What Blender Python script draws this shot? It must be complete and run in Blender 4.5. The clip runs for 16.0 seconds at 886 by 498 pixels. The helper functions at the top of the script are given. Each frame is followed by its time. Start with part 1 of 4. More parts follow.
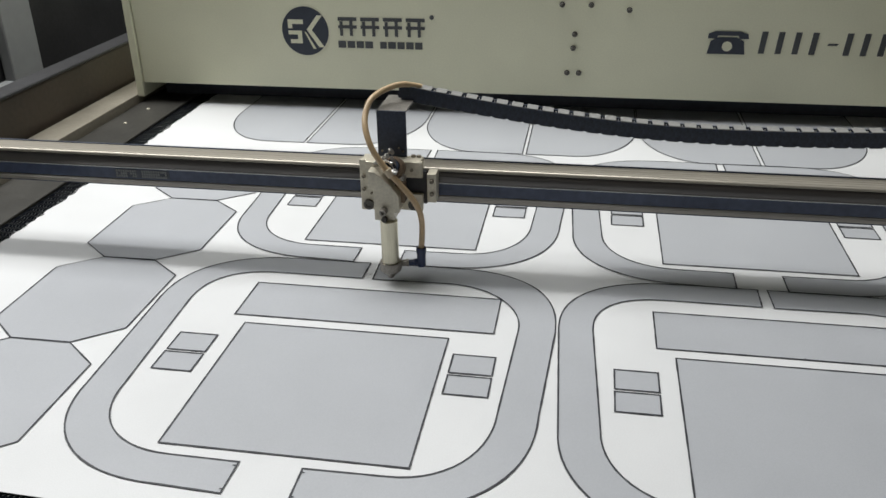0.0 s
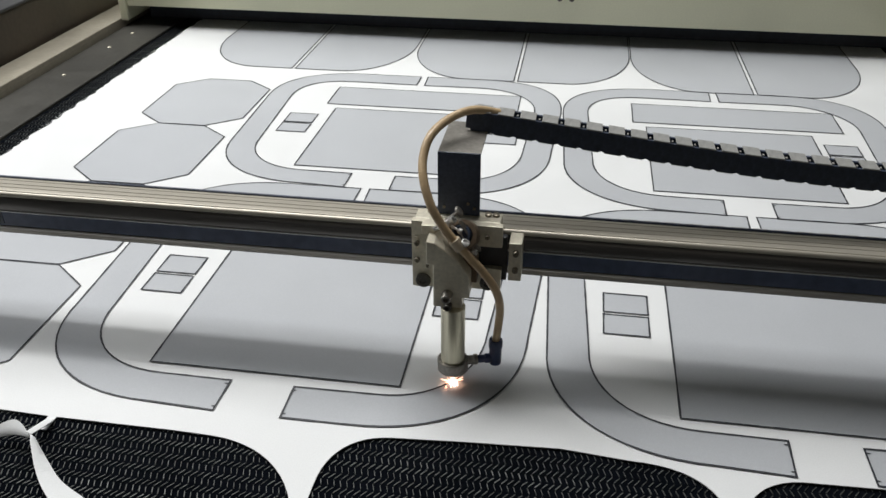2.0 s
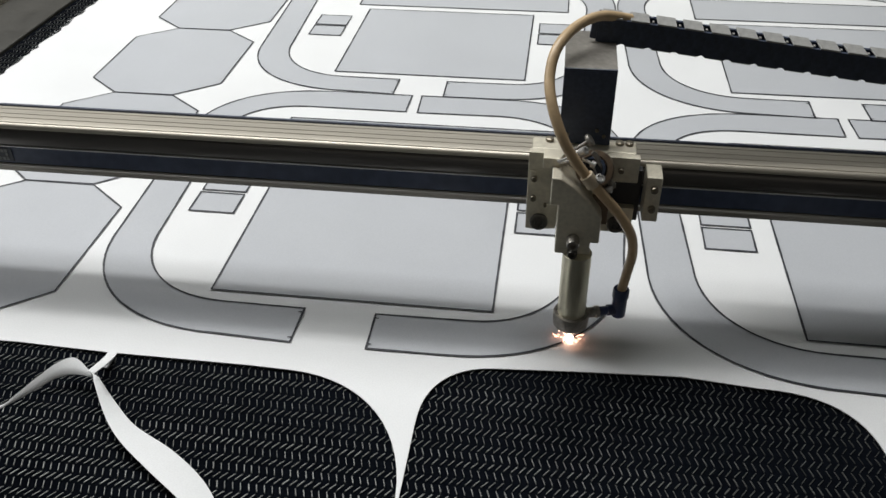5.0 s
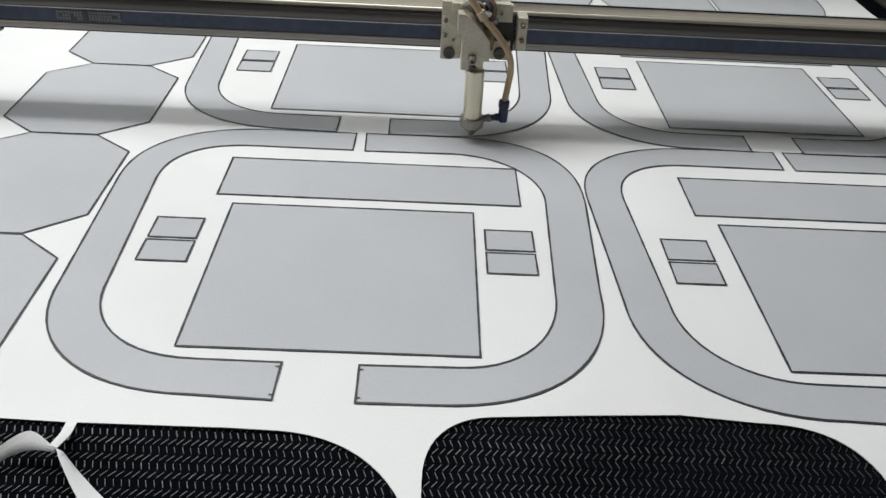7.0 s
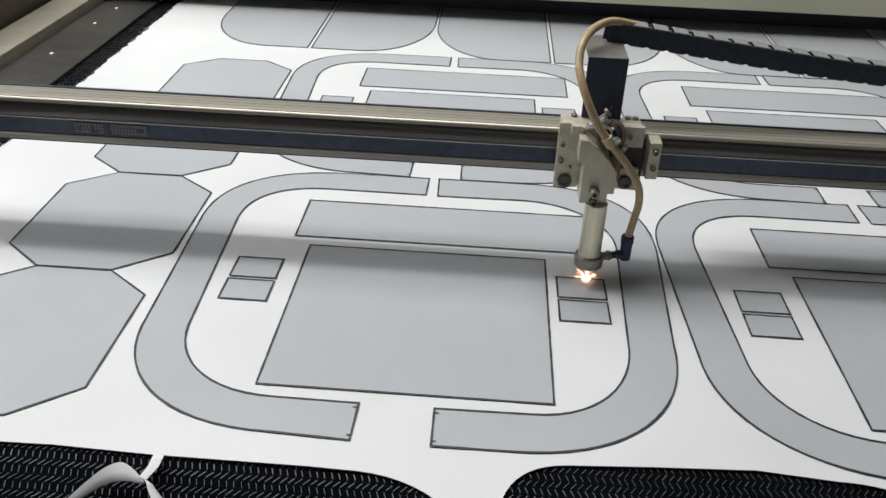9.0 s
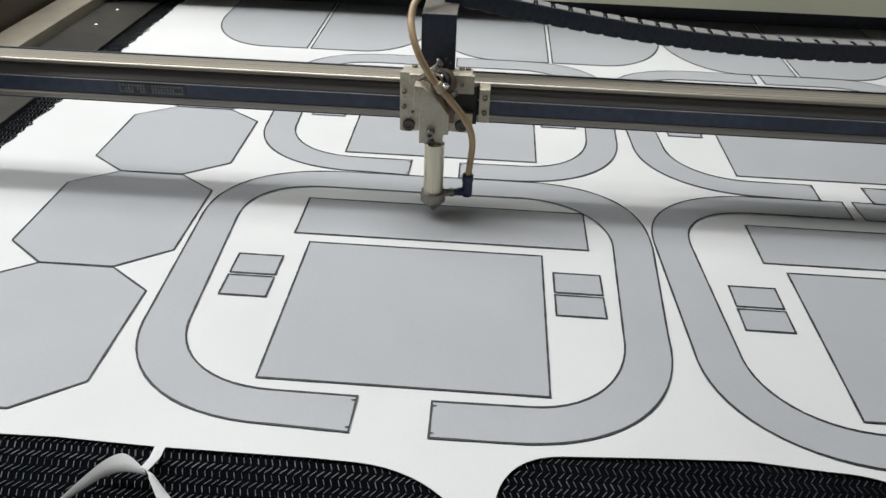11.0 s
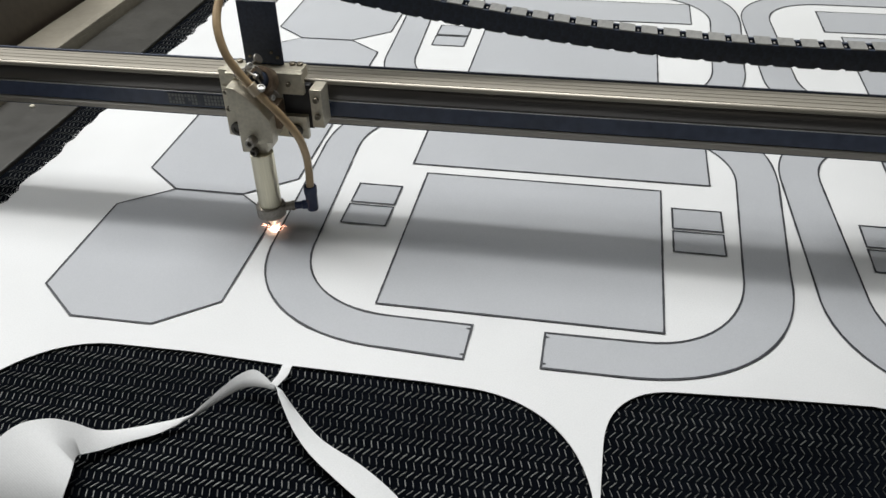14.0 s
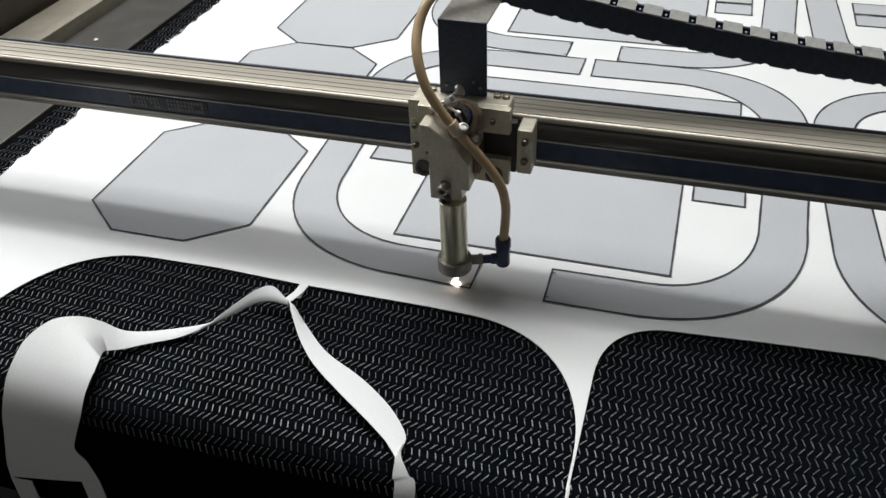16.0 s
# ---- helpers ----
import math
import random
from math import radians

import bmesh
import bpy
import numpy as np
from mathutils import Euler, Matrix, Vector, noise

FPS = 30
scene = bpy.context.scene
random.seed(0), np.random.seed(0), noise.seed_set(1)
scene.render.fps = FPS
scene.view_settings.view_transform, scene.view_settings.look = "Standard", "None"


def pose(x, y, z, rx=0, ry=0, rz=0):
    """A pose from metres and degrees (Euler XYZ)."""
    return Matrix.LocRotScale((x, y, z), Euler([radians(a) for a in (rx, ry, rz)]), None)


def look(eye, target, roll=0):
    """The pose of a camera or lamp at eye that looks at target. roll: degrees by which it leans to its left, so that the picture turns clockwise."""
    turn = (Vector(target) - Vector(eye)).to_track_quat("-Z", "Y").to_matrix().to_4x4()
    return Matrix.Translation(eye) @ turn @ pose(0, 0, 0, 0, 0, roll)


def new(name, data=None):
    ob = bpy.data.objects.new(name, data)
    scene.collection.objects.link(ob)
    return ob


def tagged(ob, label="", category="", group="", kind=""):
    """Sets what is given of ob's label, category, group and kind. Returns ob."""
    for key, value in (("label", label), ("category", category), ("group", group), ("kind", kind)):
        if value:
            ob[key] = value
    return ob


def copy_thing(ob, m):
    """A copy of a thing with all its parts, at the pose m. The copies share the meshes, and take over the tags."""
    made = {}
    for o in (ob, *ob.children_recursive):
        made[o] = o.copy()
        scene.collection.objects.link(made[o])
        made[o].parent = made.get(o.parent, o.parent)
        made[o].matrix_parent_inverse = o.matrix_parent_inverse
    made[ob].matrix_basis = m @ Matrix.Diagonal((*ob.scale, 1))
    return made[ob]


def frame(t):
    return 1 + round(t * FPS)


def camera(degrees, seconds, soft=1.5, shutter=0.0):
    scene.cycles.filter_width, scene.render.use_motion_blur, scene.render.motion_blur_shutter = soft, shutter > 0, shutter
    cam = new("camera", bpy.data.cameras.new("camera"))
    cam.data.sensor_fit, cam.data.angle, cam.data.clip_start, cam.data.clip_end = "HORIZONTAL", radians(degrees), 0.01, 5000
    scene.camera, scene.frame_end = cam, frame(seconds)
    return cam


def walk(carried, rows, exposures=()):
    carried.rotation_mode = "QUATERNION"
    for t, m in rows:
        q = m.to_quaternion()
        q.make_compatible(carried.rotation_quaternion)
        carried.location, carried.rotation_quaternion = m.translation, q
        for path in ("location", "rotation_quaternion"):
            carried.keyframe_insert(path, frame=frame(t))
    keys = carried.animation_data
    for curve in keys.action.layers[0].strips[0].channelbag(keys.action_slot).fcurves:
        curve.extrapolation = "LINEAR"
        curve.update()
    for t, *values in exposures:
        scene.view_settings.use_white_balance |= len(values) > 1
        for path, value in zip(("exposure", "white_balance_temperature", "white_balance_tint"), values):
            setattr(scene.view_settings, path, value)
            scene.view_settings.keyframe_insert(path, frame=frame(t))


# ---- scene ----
cam = camera(55.0, 16.0, soft=1.5)
PATH = [
    (0, (0.438, -0.675, 0.595), (0.126, 1.091, -0.29), -0.9),
    (0.5, (0.441, -0.675, 0.589), (0.129, 1.093, -0.292), -0.9),
    (1, (0.441, -0.673, 0.592), (0.136, 1.091, -0.3), -0.7),
    (1.5, (0.442, -0.678, 0.593), (0.16, 1.065, -0.347), -0.6),
    (2, (0.436, -0.681, 0.579), (0.161, 1.02, -0.437), -0.2),
    (2.5, (0.435, -0.683, 0.579), (0.162, 0.994, -0.476), -0.2),
    (3, (0.431, -0.678, 0.581), (0.107, 0.981, -0.488), -0.4),
    (3.5, (0.427, -0.685, 0.592), (-0.048, 0.904, -0.525), -1.5),
    (4, (0.463, -0.664, 0.584), (-0.108, 0.833, -0.613), -2.9),
    (4.5, (0.429, -0.645, 0.572), (-0.042, 0.901, -0.607), -2.3),
    (4.7, (0.378, -0.634, 0.541), (0.007, 0.941, -0.633), -1.7),
    (6.8, (0.227, -0.59, 0.506), (0.308, 1.018, -0.681), 3.2),
    (7, (0.223, -0.595, 0.516), (0.27, 1.066, -0.596), 3.2),
    (7.5, (0.216, -0.604, 0.524), (0.193, 1.104, -0.516), 2.6),
    (8, (0.204, -0.608, 0.527), (0.141, 1.11, -0.495), 2.2),
    (8.5, (0.201, -0.607, 0.524), (0.122, 1.109, -0.499), 2.1),
    (8.7, (0.2, -0.605, 0.527), (0.119, 1.102, -0.511), 2.2),
    (10.8, (0.206, -0.617, 0.531), (0.119, 1.09, -0.507), 2.1),
    (11, (0.204, -0.618, 0.528), (0.121, 1.092, -0.505), 2.1),
    (11.5, (0.201, -0.62, 0.529), (0.119, 1.091, -0.504), 2.1),
    (12, (0.202, -0.617, 0.528), (0.119, 1.094, -0.505), 2.1),
    (12.5, (0.201, -0.615, 0.528), (0.117, 1.095, -0.505), 2.1),
    (13, (0.201, -0.618, 0.529), (0.113, 1.092, -0.506), 2.1),
    (13.5, (0.204, -0.622, 0.532), (0.008, 1.054, -0.541), 0.2),
    (14, (0.203, -0.626, 0.537), (-0.133, 0.959, -0.635), -1.8),
    (14.5, (0.268, -0.641, 0.553), (-0.161, 0.862, -0.694), -3.2),
    (15, (0.285, -0.653, 0.538), (-0.167, 0.854, -0.697), -3.0),
    (15.5, (0.277, -0.65, 0.526), (-0.2, 0.863, -0.691), -2.8),
    (16, (0.268, -0.655, 0.527), (-0.224, 0.844, -0.703), -2.5),
]
walk(cam, [(t, look(eye, target, roll)) for t, eye, target, roll in PATH],
     exposures=((0, -0.08), (1, -0.10), (2, 0.0), (3, 0.0), (4.5, 0.0), (6.8, -0.08), (7.5, -0.10), (8.5, -0.12), (12.5, -0.12), (13.5, -0.10), (14.5, -0.06), (15.5, 0.06), (16, 0.11)))

# ---------------------------------------------------------------- light
world = bpy.data.worlds.new("hall_air")
world.use_nodes = True
world.node_tree.nodes["Background"].inputs[0].default_value = (0.75, 0.82, 0.9, 1)
world.node_tree.nodes["Background"].inputs[1].default_value = 0.25
scene.world = world


def area_lamp(name, x0, x1, y0, y1, z, watts, colour):
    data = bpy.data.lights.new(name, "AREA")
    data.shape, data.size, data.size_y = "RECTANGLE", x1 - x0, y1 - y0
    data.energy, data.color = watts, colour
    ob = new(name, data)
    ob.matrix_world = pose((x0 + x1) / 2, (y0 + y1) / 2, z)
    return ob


area_lamp("roof_light_wide", -4.1, 0.7, 0.30, 2.35, 2.9, 164, (0.985, 0.99, 0.985))
area_lamp("roof_light_strip", -4.1, 0.7, 1.16, 1.42, 2.88, 64, (0.985, 0.985, 0.97))
# added fill lamp, unseen behind the camera, lifts front faces and warms the shadows
side = area_lamp("side_fill", -2.0, 3.5, -1.0, 1.0, 1.6, 8, (1.0, 0.91, 0.78))
side.matrix_world = look((0.8, -4.3, 1.5), (0.5, 0.5, 0.1))

# ---------------------------------------------------------------- materials
from mathutils.geometry import delaunay_2d_cdt


def mat(name, colour, rough=0.5, metal=0.0, grain=0.0, scale=200.0, blotch=0.0, blotch_scale=6.0, bump=0.0, bump_scale=300.0, glow=0.0, random_tone=0.0, stretch=(1, 1, 1), spec=0.5):
    m = bpy.data.materials.new(name)
    m.use_nodes = True
    nt = m.node_tree
    b = nt.nodes["Principled BSDF"]
    b.inputs["Base Color"].default_value = (*colour, 1)
    b.inputs["Roughness"].default_value = rough
    b.inputs["Metallic"].default_value = metal
    b.inputs["Specular IOR Level"].default_value = spec
    if glow:
        b.inputs["Emission Color"].default_value = (*colour, 1)
        b.inputs["Emission Strength"].default_value = glow
        return m
    tc = nt.nodes.new("ShaderNodeTexCoord")
    mp = nt.nodes.new("ShaderNodeMapping")
    mp.inputs["Scale"].default_value = stretch
    nt.links.new(tc.outputs["Object"], mp.inputs[0])

    def field(sc, detail=4):
        n = nt.nodes.new("ShaderNodeTexNoise")
        n.inputs["Scale"].default_value, n.inputs["Detail"].default_value = sc, detail
        nt.links.new(mp.outputs[0], n.inputs["Vector"])
        return n.outputs["Fac"]

    last = None
    for amount, sc in ((grain, scale), (blotch, blotch_scale)):
        if not amount:
            continue
        r = nt.nodes.new("ShaderNodeMapRange")
        r.inputs["From Min"].default_value, r.inputs["From Max"].default_value = 0.3, 0.7
        r.inputs["To Min"].default_value, r.inputs["To Max"].default_value = 1 - amount, 1 + amount * 0.6
        nt.links.new(field(sc), r.inputs[0])
        mix = nt.nodes.new("ShaderNodeMix")
        mix.data_type, mix.blend_type = "RGBA", "MULTIPLY"
        mix.inputs[0].default_value = 1
        if last is None:
            mix.inputs[6].default_value = (*colour, 1)
        else:
            nt.links.new(last, mix.inputs[6])
        nt.links.new(r.outputs[0], mix.inputs[7])
        last = mix.outputs[2]
    if random_tone:
        geo = nt.nodes.new("ShaderNodeNewGeometry")
        r = nt.nodes.new("ShaderNodeMapRange")
        r.inputs["To Min"].default_value, r.inputs["To Max"].default_value = 1 - random_tone, 1 + random_tone
        nt.links.new(geo.outputs["Random Per Island"], r.inputs[0])
        mix = nt.nodes.new("ShaderNodeMix")
        mix.data_type, mix.blend_type = "RGBA", "MULTIPLY"
        mix.inputs[0].default_value = 1
        if last is None:
            mix.inputs[6].default_value = (*colour, 1)
        else:
            nt.links.new(last, mix.inputs[6])
        nt.links.new(r.outputs[0], mix.inputs[7])
        last = mix.outputs[2]
    if last is not None:
        nt.links.new(last, b.inputs["Base Color"])
        rr = nt.nodes.new("ShaderNodeMapRange")
        rr.inputs["To Min"].default_value, rr.inputs["To Max"].default_value = max(0.03, rough - 0.08), min(1, rough + 0.08)
        nt.links.new(field(blotch_scale * 4), rr.inputs[0])
        nt.links.new(rr.outputs[0], b.inputs["Roughness"])
    if bump:
        bp = nt.nodes.new("ShaderNodeBump")
        bp.inputs["Strength"].default_value, bp.inputs["Distance"].default_value = bump, 0.0006
        nt.links.new(field(bump_scale, 2), bp.inputs["Height"])
        nt.links.new(bp.outputs[0], b.inputs["Normal"])
    return m


def cloth(name, colour):
    """Coated weave: fine crossed threads, slight blotches, a soft sheen."""
    m = mat(name, colour, 0.42, grain=0.05, scale=700, blotch=0.05, blotch_scale=5)
    nt = m.node_tree
    b = nt.nodes["Principled BSDF"]
    tc = nt.nodes.new("ShaderNodeTexCoord")
    waves = []
    for turn in (25, -65):
        mp = nt.nodes.new("ShaderNodeMapping")
        mp.inputs["Rotation"].default_value = (0, 0, radians(turn))
        nt.links.new(tc.outputs["Object"], mp.inputs[0])
        w = nt.nodes.new("ShaderNodeTexWave")
        w.inputs["Scale"].default_value = 210
        nt.links.new(mp.outputs[0], w.inputs["Vector"])
        waves.append(w.outputs["Fac"])
    add = nt.nodes.new("ShaderNodeMath")
    add.operation = "ADD"
    nt.links.new(waves[0], add.inputs[0]), nt.links.new(waves[1], add.inputs[1])
    bp = nt.nodes.new("ShaderNodeBump")
    bp.inputs["Strength"].default_value, bp.inputs["Distance"].default_value = 0.10, 0.0004
    nt.links.new(add.outputs[0], bp.inputs["Height"])
    nt.links.new(bp.outputs[0], b.inputs["Normal"])
    return m


WHITE = cloth("white_coated_cloth", (0.725, 0.733, 0.735))
GREY = cloth("grey_print", (0.435, 0.449, 0.472))
LINE = mat("dark_print_line", (0.025, 0.027, 0.035), 0.5, grain=0.5, scale=90)
BELT = mat("black_conveyor", (0.0038, 0.0047, 0.0068), 0.65, grain=0.4, scale=400, blotch=0.3, blotch_scale=9, spec=0.0)
WIRE = mat("belt_wire", (0.062, 0.065, 0.062), 0.36, 0.3, random_tone=0.5)
ALU = mat("anodised_aluminium", (0.46, 0.425, 0.36), 0.40, 0.45, grain=0.12, scale=60, blotch=0.1, blotch_scale=4, stretch=(0.02, 1, 1))
POLISHED = mat("polished_edge", (0.55, 0.54, 0.52), 0.38, 0.6, grain=0.1, scale=80, stretch=(0.05, 1, 1))
EDGE = mat("bare_edge_line", (0.66, 0.66, 0.66), 0.4, 0.7, grain=0.05, scale=80, stretch=(0.05, 1, 1))
CHARCOAL = mat("charcoal_satin_band", (0.115, 0.108, 0.102), 0.28, 0.5, grain=0.2, scale=60, stretch=(0.03, 1, 1))
LIP = mat("grey_rail_lip", (0.34, 0.32, 0.285), 0.4, 0.5, grain=0.15, scale=60, stretch=(0.03, 1, 1))
NAVY = mat("navy_toothed_strip", (0.052, 0.070, 0.122), 0.36, grain=0.25, scale=80, blotch=0.2, blotch_scale=10)
PLATE = mat("milled_aluminium", (0.66, 0.615, 0.50), 0.42, 0.3, grain=0.12, scale=250, blotch=0.15, blotch_scale=40, bump=0.15, bump_scale=700)
TUBE = mat("brushed_lens_tube", (0.72, 0.68, 0.53), 0.34, 0.8, grain=0.08, scale=120, stretch=(6, 6, 0.3))
NOZZLE = mat("nozzle_grey_metal", (0.33, 0.31, 0.28), 0.4, 0.7, grain=0.2, scale=300)
BLACK = mat("black_coated_steel", (0.042, 0.056, 0.092), 0.42, grain=0.3, scale=300, blotch=0.2, blotch_scale=30)
# same plastic as the links, with light on their tops put into the colour
LIT_PLASTIC = mat("lit_chain_plastic", (0.30, 0.298, 0.285), 0.45, grain=0.15, scale=250, blotch=0.2, blotch_scale=30)
PLASTIC = mat("black_chain_plastic", (0.036, 0.048, 0.078), 0.42, grain=0.3, scale=250, blotch=0.25, blotch_scale=40)
BOLT = mat("dark_oily_bolt", (0.10, 0.095, 0.085), 0.38, 0.5, grain=0.3, scale=400)
SCREW = mat("dark_screw_steel", (0.26, 0.23, 0.18), 0.35, 0.7, grain=0.3, scale=400)
HOSE = mat("yellowed_air_hose", (0.55, 0.40, 0.235), 0.34, grain=0.1, scale=150, blotch=0.2, blotch_scale=25)
CLIP = mat("milky_hose_clip", (0.60, 0.50, 0.36), 0.4, blotch=0.15, blotch_scale=60)
FITTING = mat("dark_air_fitting", (0.030, 0.045, 0.105), 0.3, grain=0.2, scale=200)
CREAM = mat("cream_powder_coat", (0.74, 0.735, 0.555), 0.42, grain=0.04, scale=300, blotch=0.1, blotch_scale=3, bump=0.1, bump_scale=900)
SIGN = mat("navy_sign_print", (0.03, 0.038, 0.056), 0.45, grain=0.1, scale=100)
SIGN_GREY = mat("dark_grey_sign_print", (0.06, 0.065, 0.07), 0.45, grain=0.1, scale=100)
SIDE = mat("grey_side_plate", (0.052, 0.050, 0.044), 0.42, 0.15, grain=0.15, scale=120, blotch=0.25, blotch_scale=9)
BEIGE = mat("beige_rail_beam", (0.27, 0.245, 0.195), 0.45, 0.1, grain=0.1, scale=100, blotch=0.2, blotch_scale=8)
BROWN = mat("dark_brown_cover", (0.062, 0.048, 0.035), 0.5, grain=0.15, scale=90, blotch=0.3, blotch_scale=5)
DARK = mat("dark_frame_paint", (0.03, 0.03, 0.032), 0.5, grain=0.2, scale=90, blotch=0.3, blotch_scale=6)
SKIRT = mat("dark_skirt", (0.030, 0.036, 0.050), 0.6, grain=0.2, scale=90, blotch=0.2, blotch_scale=8)
FLOOR = mat("grey_painted_floor", (0.14, 0.145, 0.14), 0.5, grain=0.12, scale=60, blotch=0.2, blotch_scale=1.5)
WALL = mat("grey_hall_wall", (0.30, 0.31, 0.31), 0.8, grain=0.04, scale=40, blotch=0.1, blotch_scale=0.7)
STICKER = mat("worn_sticker", (0.07, 0.08, 0.10), 0.5, grain=0.3, scale=150)
STICKER_INK = mat("sticker_ink", (0.22, 0.23, 0.23), 0.5, grain=0.2, scale=200)
SPARK = mat("cutting_spark", (1.0, 0.80, 0.62), glow=15)
EMBER = mat("ember_flake", (1.0, 0.50, 0.34), glow=5)
# black bracket sheet in grey: the light it reflects is in the colour
LIT_SHEET = mat("lit_sheet_metal", (0.24, 0.225, 0.20), 0.4, 0.3, grain=0.2, scale=200, blotch=0.3, blotch_scale=40)
COPPER = mat("brass_mirror_mount", (0.20, 0.145, 0.10), 0.4, 0.5, grain=0.2, scale=200)

# ---------------------------------------------------------------- mesh helpers


def part(name, bm, material, parent=None, label=""):
    me = bpy.data.meshes.new(name)
    bm.to_mesh(me)
    bm.free()
    me.materials.append(material)
    ob = new(name, me)
    ob.parent = parent
    if label:
        ob["label"] = label
    return ob


def smooth(ob, angle=35):
    me = ob.data
    bm = bmesh.new()
    bm.from_mesh(me)
    for f in bm.faces:
        f.smooth = True
    for e in bm.edges:
        e.smooth = len(e.link_faces) == 2 and e.calc_face_angle(0) < radians(angle)
    bm.to_mesh(me)
    bm.free()
    return ob


def thing(name, label, category, group="", kind=""):
    return tagged(new(name), label, category, group, kind)


def box(x0, x1, y0, y1, z0, z1, bevel=0.0, bm=None):
    out = bm or bmesh.new()
    tmp = bmesh.new()
    bmesh.ops.create_cube(tmp, size=1)
    for v in tmp.verts:
        v.co = Vector(((x0 + x1) / 2 + v.co.x * (x1 - x0), (y0 + y1) / 2 + v.co.y * (y1 - y0), (z0 + z1) / 2 + v.co.z * (z1 - z0)))
    if bevel:
        bmesh.ops.bevel(tmp, geom=tmp.edges[:], offset=bevel, segments=2, affect="EDGES", profile=0.5)
    merge(out, tmp)
    return out


def merge(out, tmp):
    made = [out.verts.new(v.co) for v in tmp.verts]
    tmp.verts.index_update()
    for f in tmp.faces:
        try:
            out.faces.new([made[v.index] for v in f.verts])
        except ValueError:
            pass
    tmp.free()


def lathe(profile, n=28, bm=None, m=None):
    """Rings (radius, z) about the z axis, closed at both ends."""
    out = bm or bmesh.new()
    m = m or Matrix()
    rings = []
    for r, z in profile:
        if r < 1e-6:
            rings.append([out.verts.new(m @ Vector((0, 0, z)))])
        else:
            rings.append([out.verts.new(m @ Vector((r * math.cos(2 * math.pi * i / n), r * math.sin(2 * math.pi * i / n), z))) for i in range(n)])
    for a, b in zip(rings, rings[1:]):
        for i in range(n):
            j = (i + 1) % n
            if len(a) == 1 and len(b) == 1:
                continue
            if len(a) == 1:
                out.faces.new((a[0], b[j], b[i]))
            elif len(b) == 1:
                out.faces.new((a[i], a[j], b[0]))
            else:
                out.faces.new((a[i], a[j], b[j], b[i]))
    for ring, flip in ((rings[0], True), (rings[-1], False)):
        if len(ring) > 2:
            out.faces.new(ring[::-1] if flip else ring)
    return out


def prism(outline, z0, z1, bevel=0.0):
    """A plate from an outline in x, y between two heights."""
    bm = bmesh.new()
    low = [bm.verts.new((x, y, z0)) for x, y in outline]
    high = [bm.verts.new((x, y, z1)) for x, y in outline]
    n = len(outline)
    bm.faces.new(low[::-1]), bm.faces.new(high)
    for i in range(n):
        bm.faces.new((low[i], low[(i + 1) % n], high[(i + 1) % n], high[i]))
    bmesh.ops.recalc_face_normals(bm, faces=bm.faces[:])
    if bevel:
        bmesh.ops.bevel(bm, geom=bm.edges[:], offset=bevel, segments=2, affect="EDGES", profile=0.5)
    return bm


def upright(outline, y0, y1, bevel=0.0):
    """A plate from an outline in x, z between two depths."""
    bm = prism([(x, z) for x, z in outline], 0, y1 - y0, bevel)
    for v in bm.verts:
        v.co = Vector((v.co.x, y1 - v.co.z, v.co.y))
    return bm


def sweep(points, radius, n=12, steps=6):
    """A round hose through the points."""
    pts = [Vector(p) for p in points]
    path = []
    for i in range(len(pts) - 1):
        p0, p1, p2, p3 = pts[max(i - 1, 0)], pts[i], pts[i + 1], pts[min(i + 2, len(pts) - 1)]
        for k in range(steps):
            t = k / steps
            path.append(0.5 * (2 * p1 + (p2 - p0) * t + (2 * p0 - 5 * p1 + 4 * p2 - p3) * t * t + (3 * p1 - p0 - 3 * p2 + p3) * t ** 3))
    path.append(pts[-1])
    bm = bmesh.new()
    side = Vector((0, 1, 0))
    rings = []
    for i, p in enumerate(path):
        d = (path[min(i + 1, len(path) - 1)] - path[max(i - 1, 0)]).normalized()
        a = (side - d * side.dot(d)).normalized()
        b = d.cross(a)
        rings.append([bm.verts.new(p + radius * (a * math.cos(2 * math.pi * k / n) + b * math.sin(2 * math.pi * k / n))) for k in range(n)])
    for r, s in zip(rings, rings[1:]):
        for k in range(n):
            bm.faces.new((r[k], r[(k + 1) % n], s[(k + 1) % n], s[k]))
    bm.faces.new(rings[0][::-1]), bm.faces.new(rings[-1])
    bmesh.ops.recalc_face_normals(bm, faces=bm.faces[:])
    return bm


def fill(bm, ring):
    """Faces over a flat outline of verts, given in order."""
    n = len(ring)
    flat = [Vector((v.co.x, v.co.y)) for v in ring]
    out = delaunay_2d_cdt(flat, [(i, (i + 1) % n) for i in range(n)], [], 1, 1e-7)
    for f in out[2]:
        bm.faces.new([ring[out[3][i][0]] for i in f])


# ---------------------------------------------------------------- hall and machine bed
BED_X0, BED_X1 = -0.532, 1.150
ROLL_Y, ROLL_R, BELT_Z = -0.262, 0.030, -0.003


def on_belt(x, s, lift=0.0):
    """A place on the conveyor: flat behind the front roller, wrapped over it and hanging down before it."""
    if s >= ROLL_Y:
        return Vector((x, s, BELT_Z + lift))
    a = (ROLL_Y - s) / ROLL_R
    r = ROLL_R + lift
    if a > math.pi / 2:
        return Vector((x, ROLL_Y - r, BELT_Z - ROLL_R - (ROLL_Y - s - ROLL_R * math.pi / 2)))
    return Vector((x, ROLL_Y - r * math.sin(a), BELT_Z - ROLL_R + r * math.cos(a)))


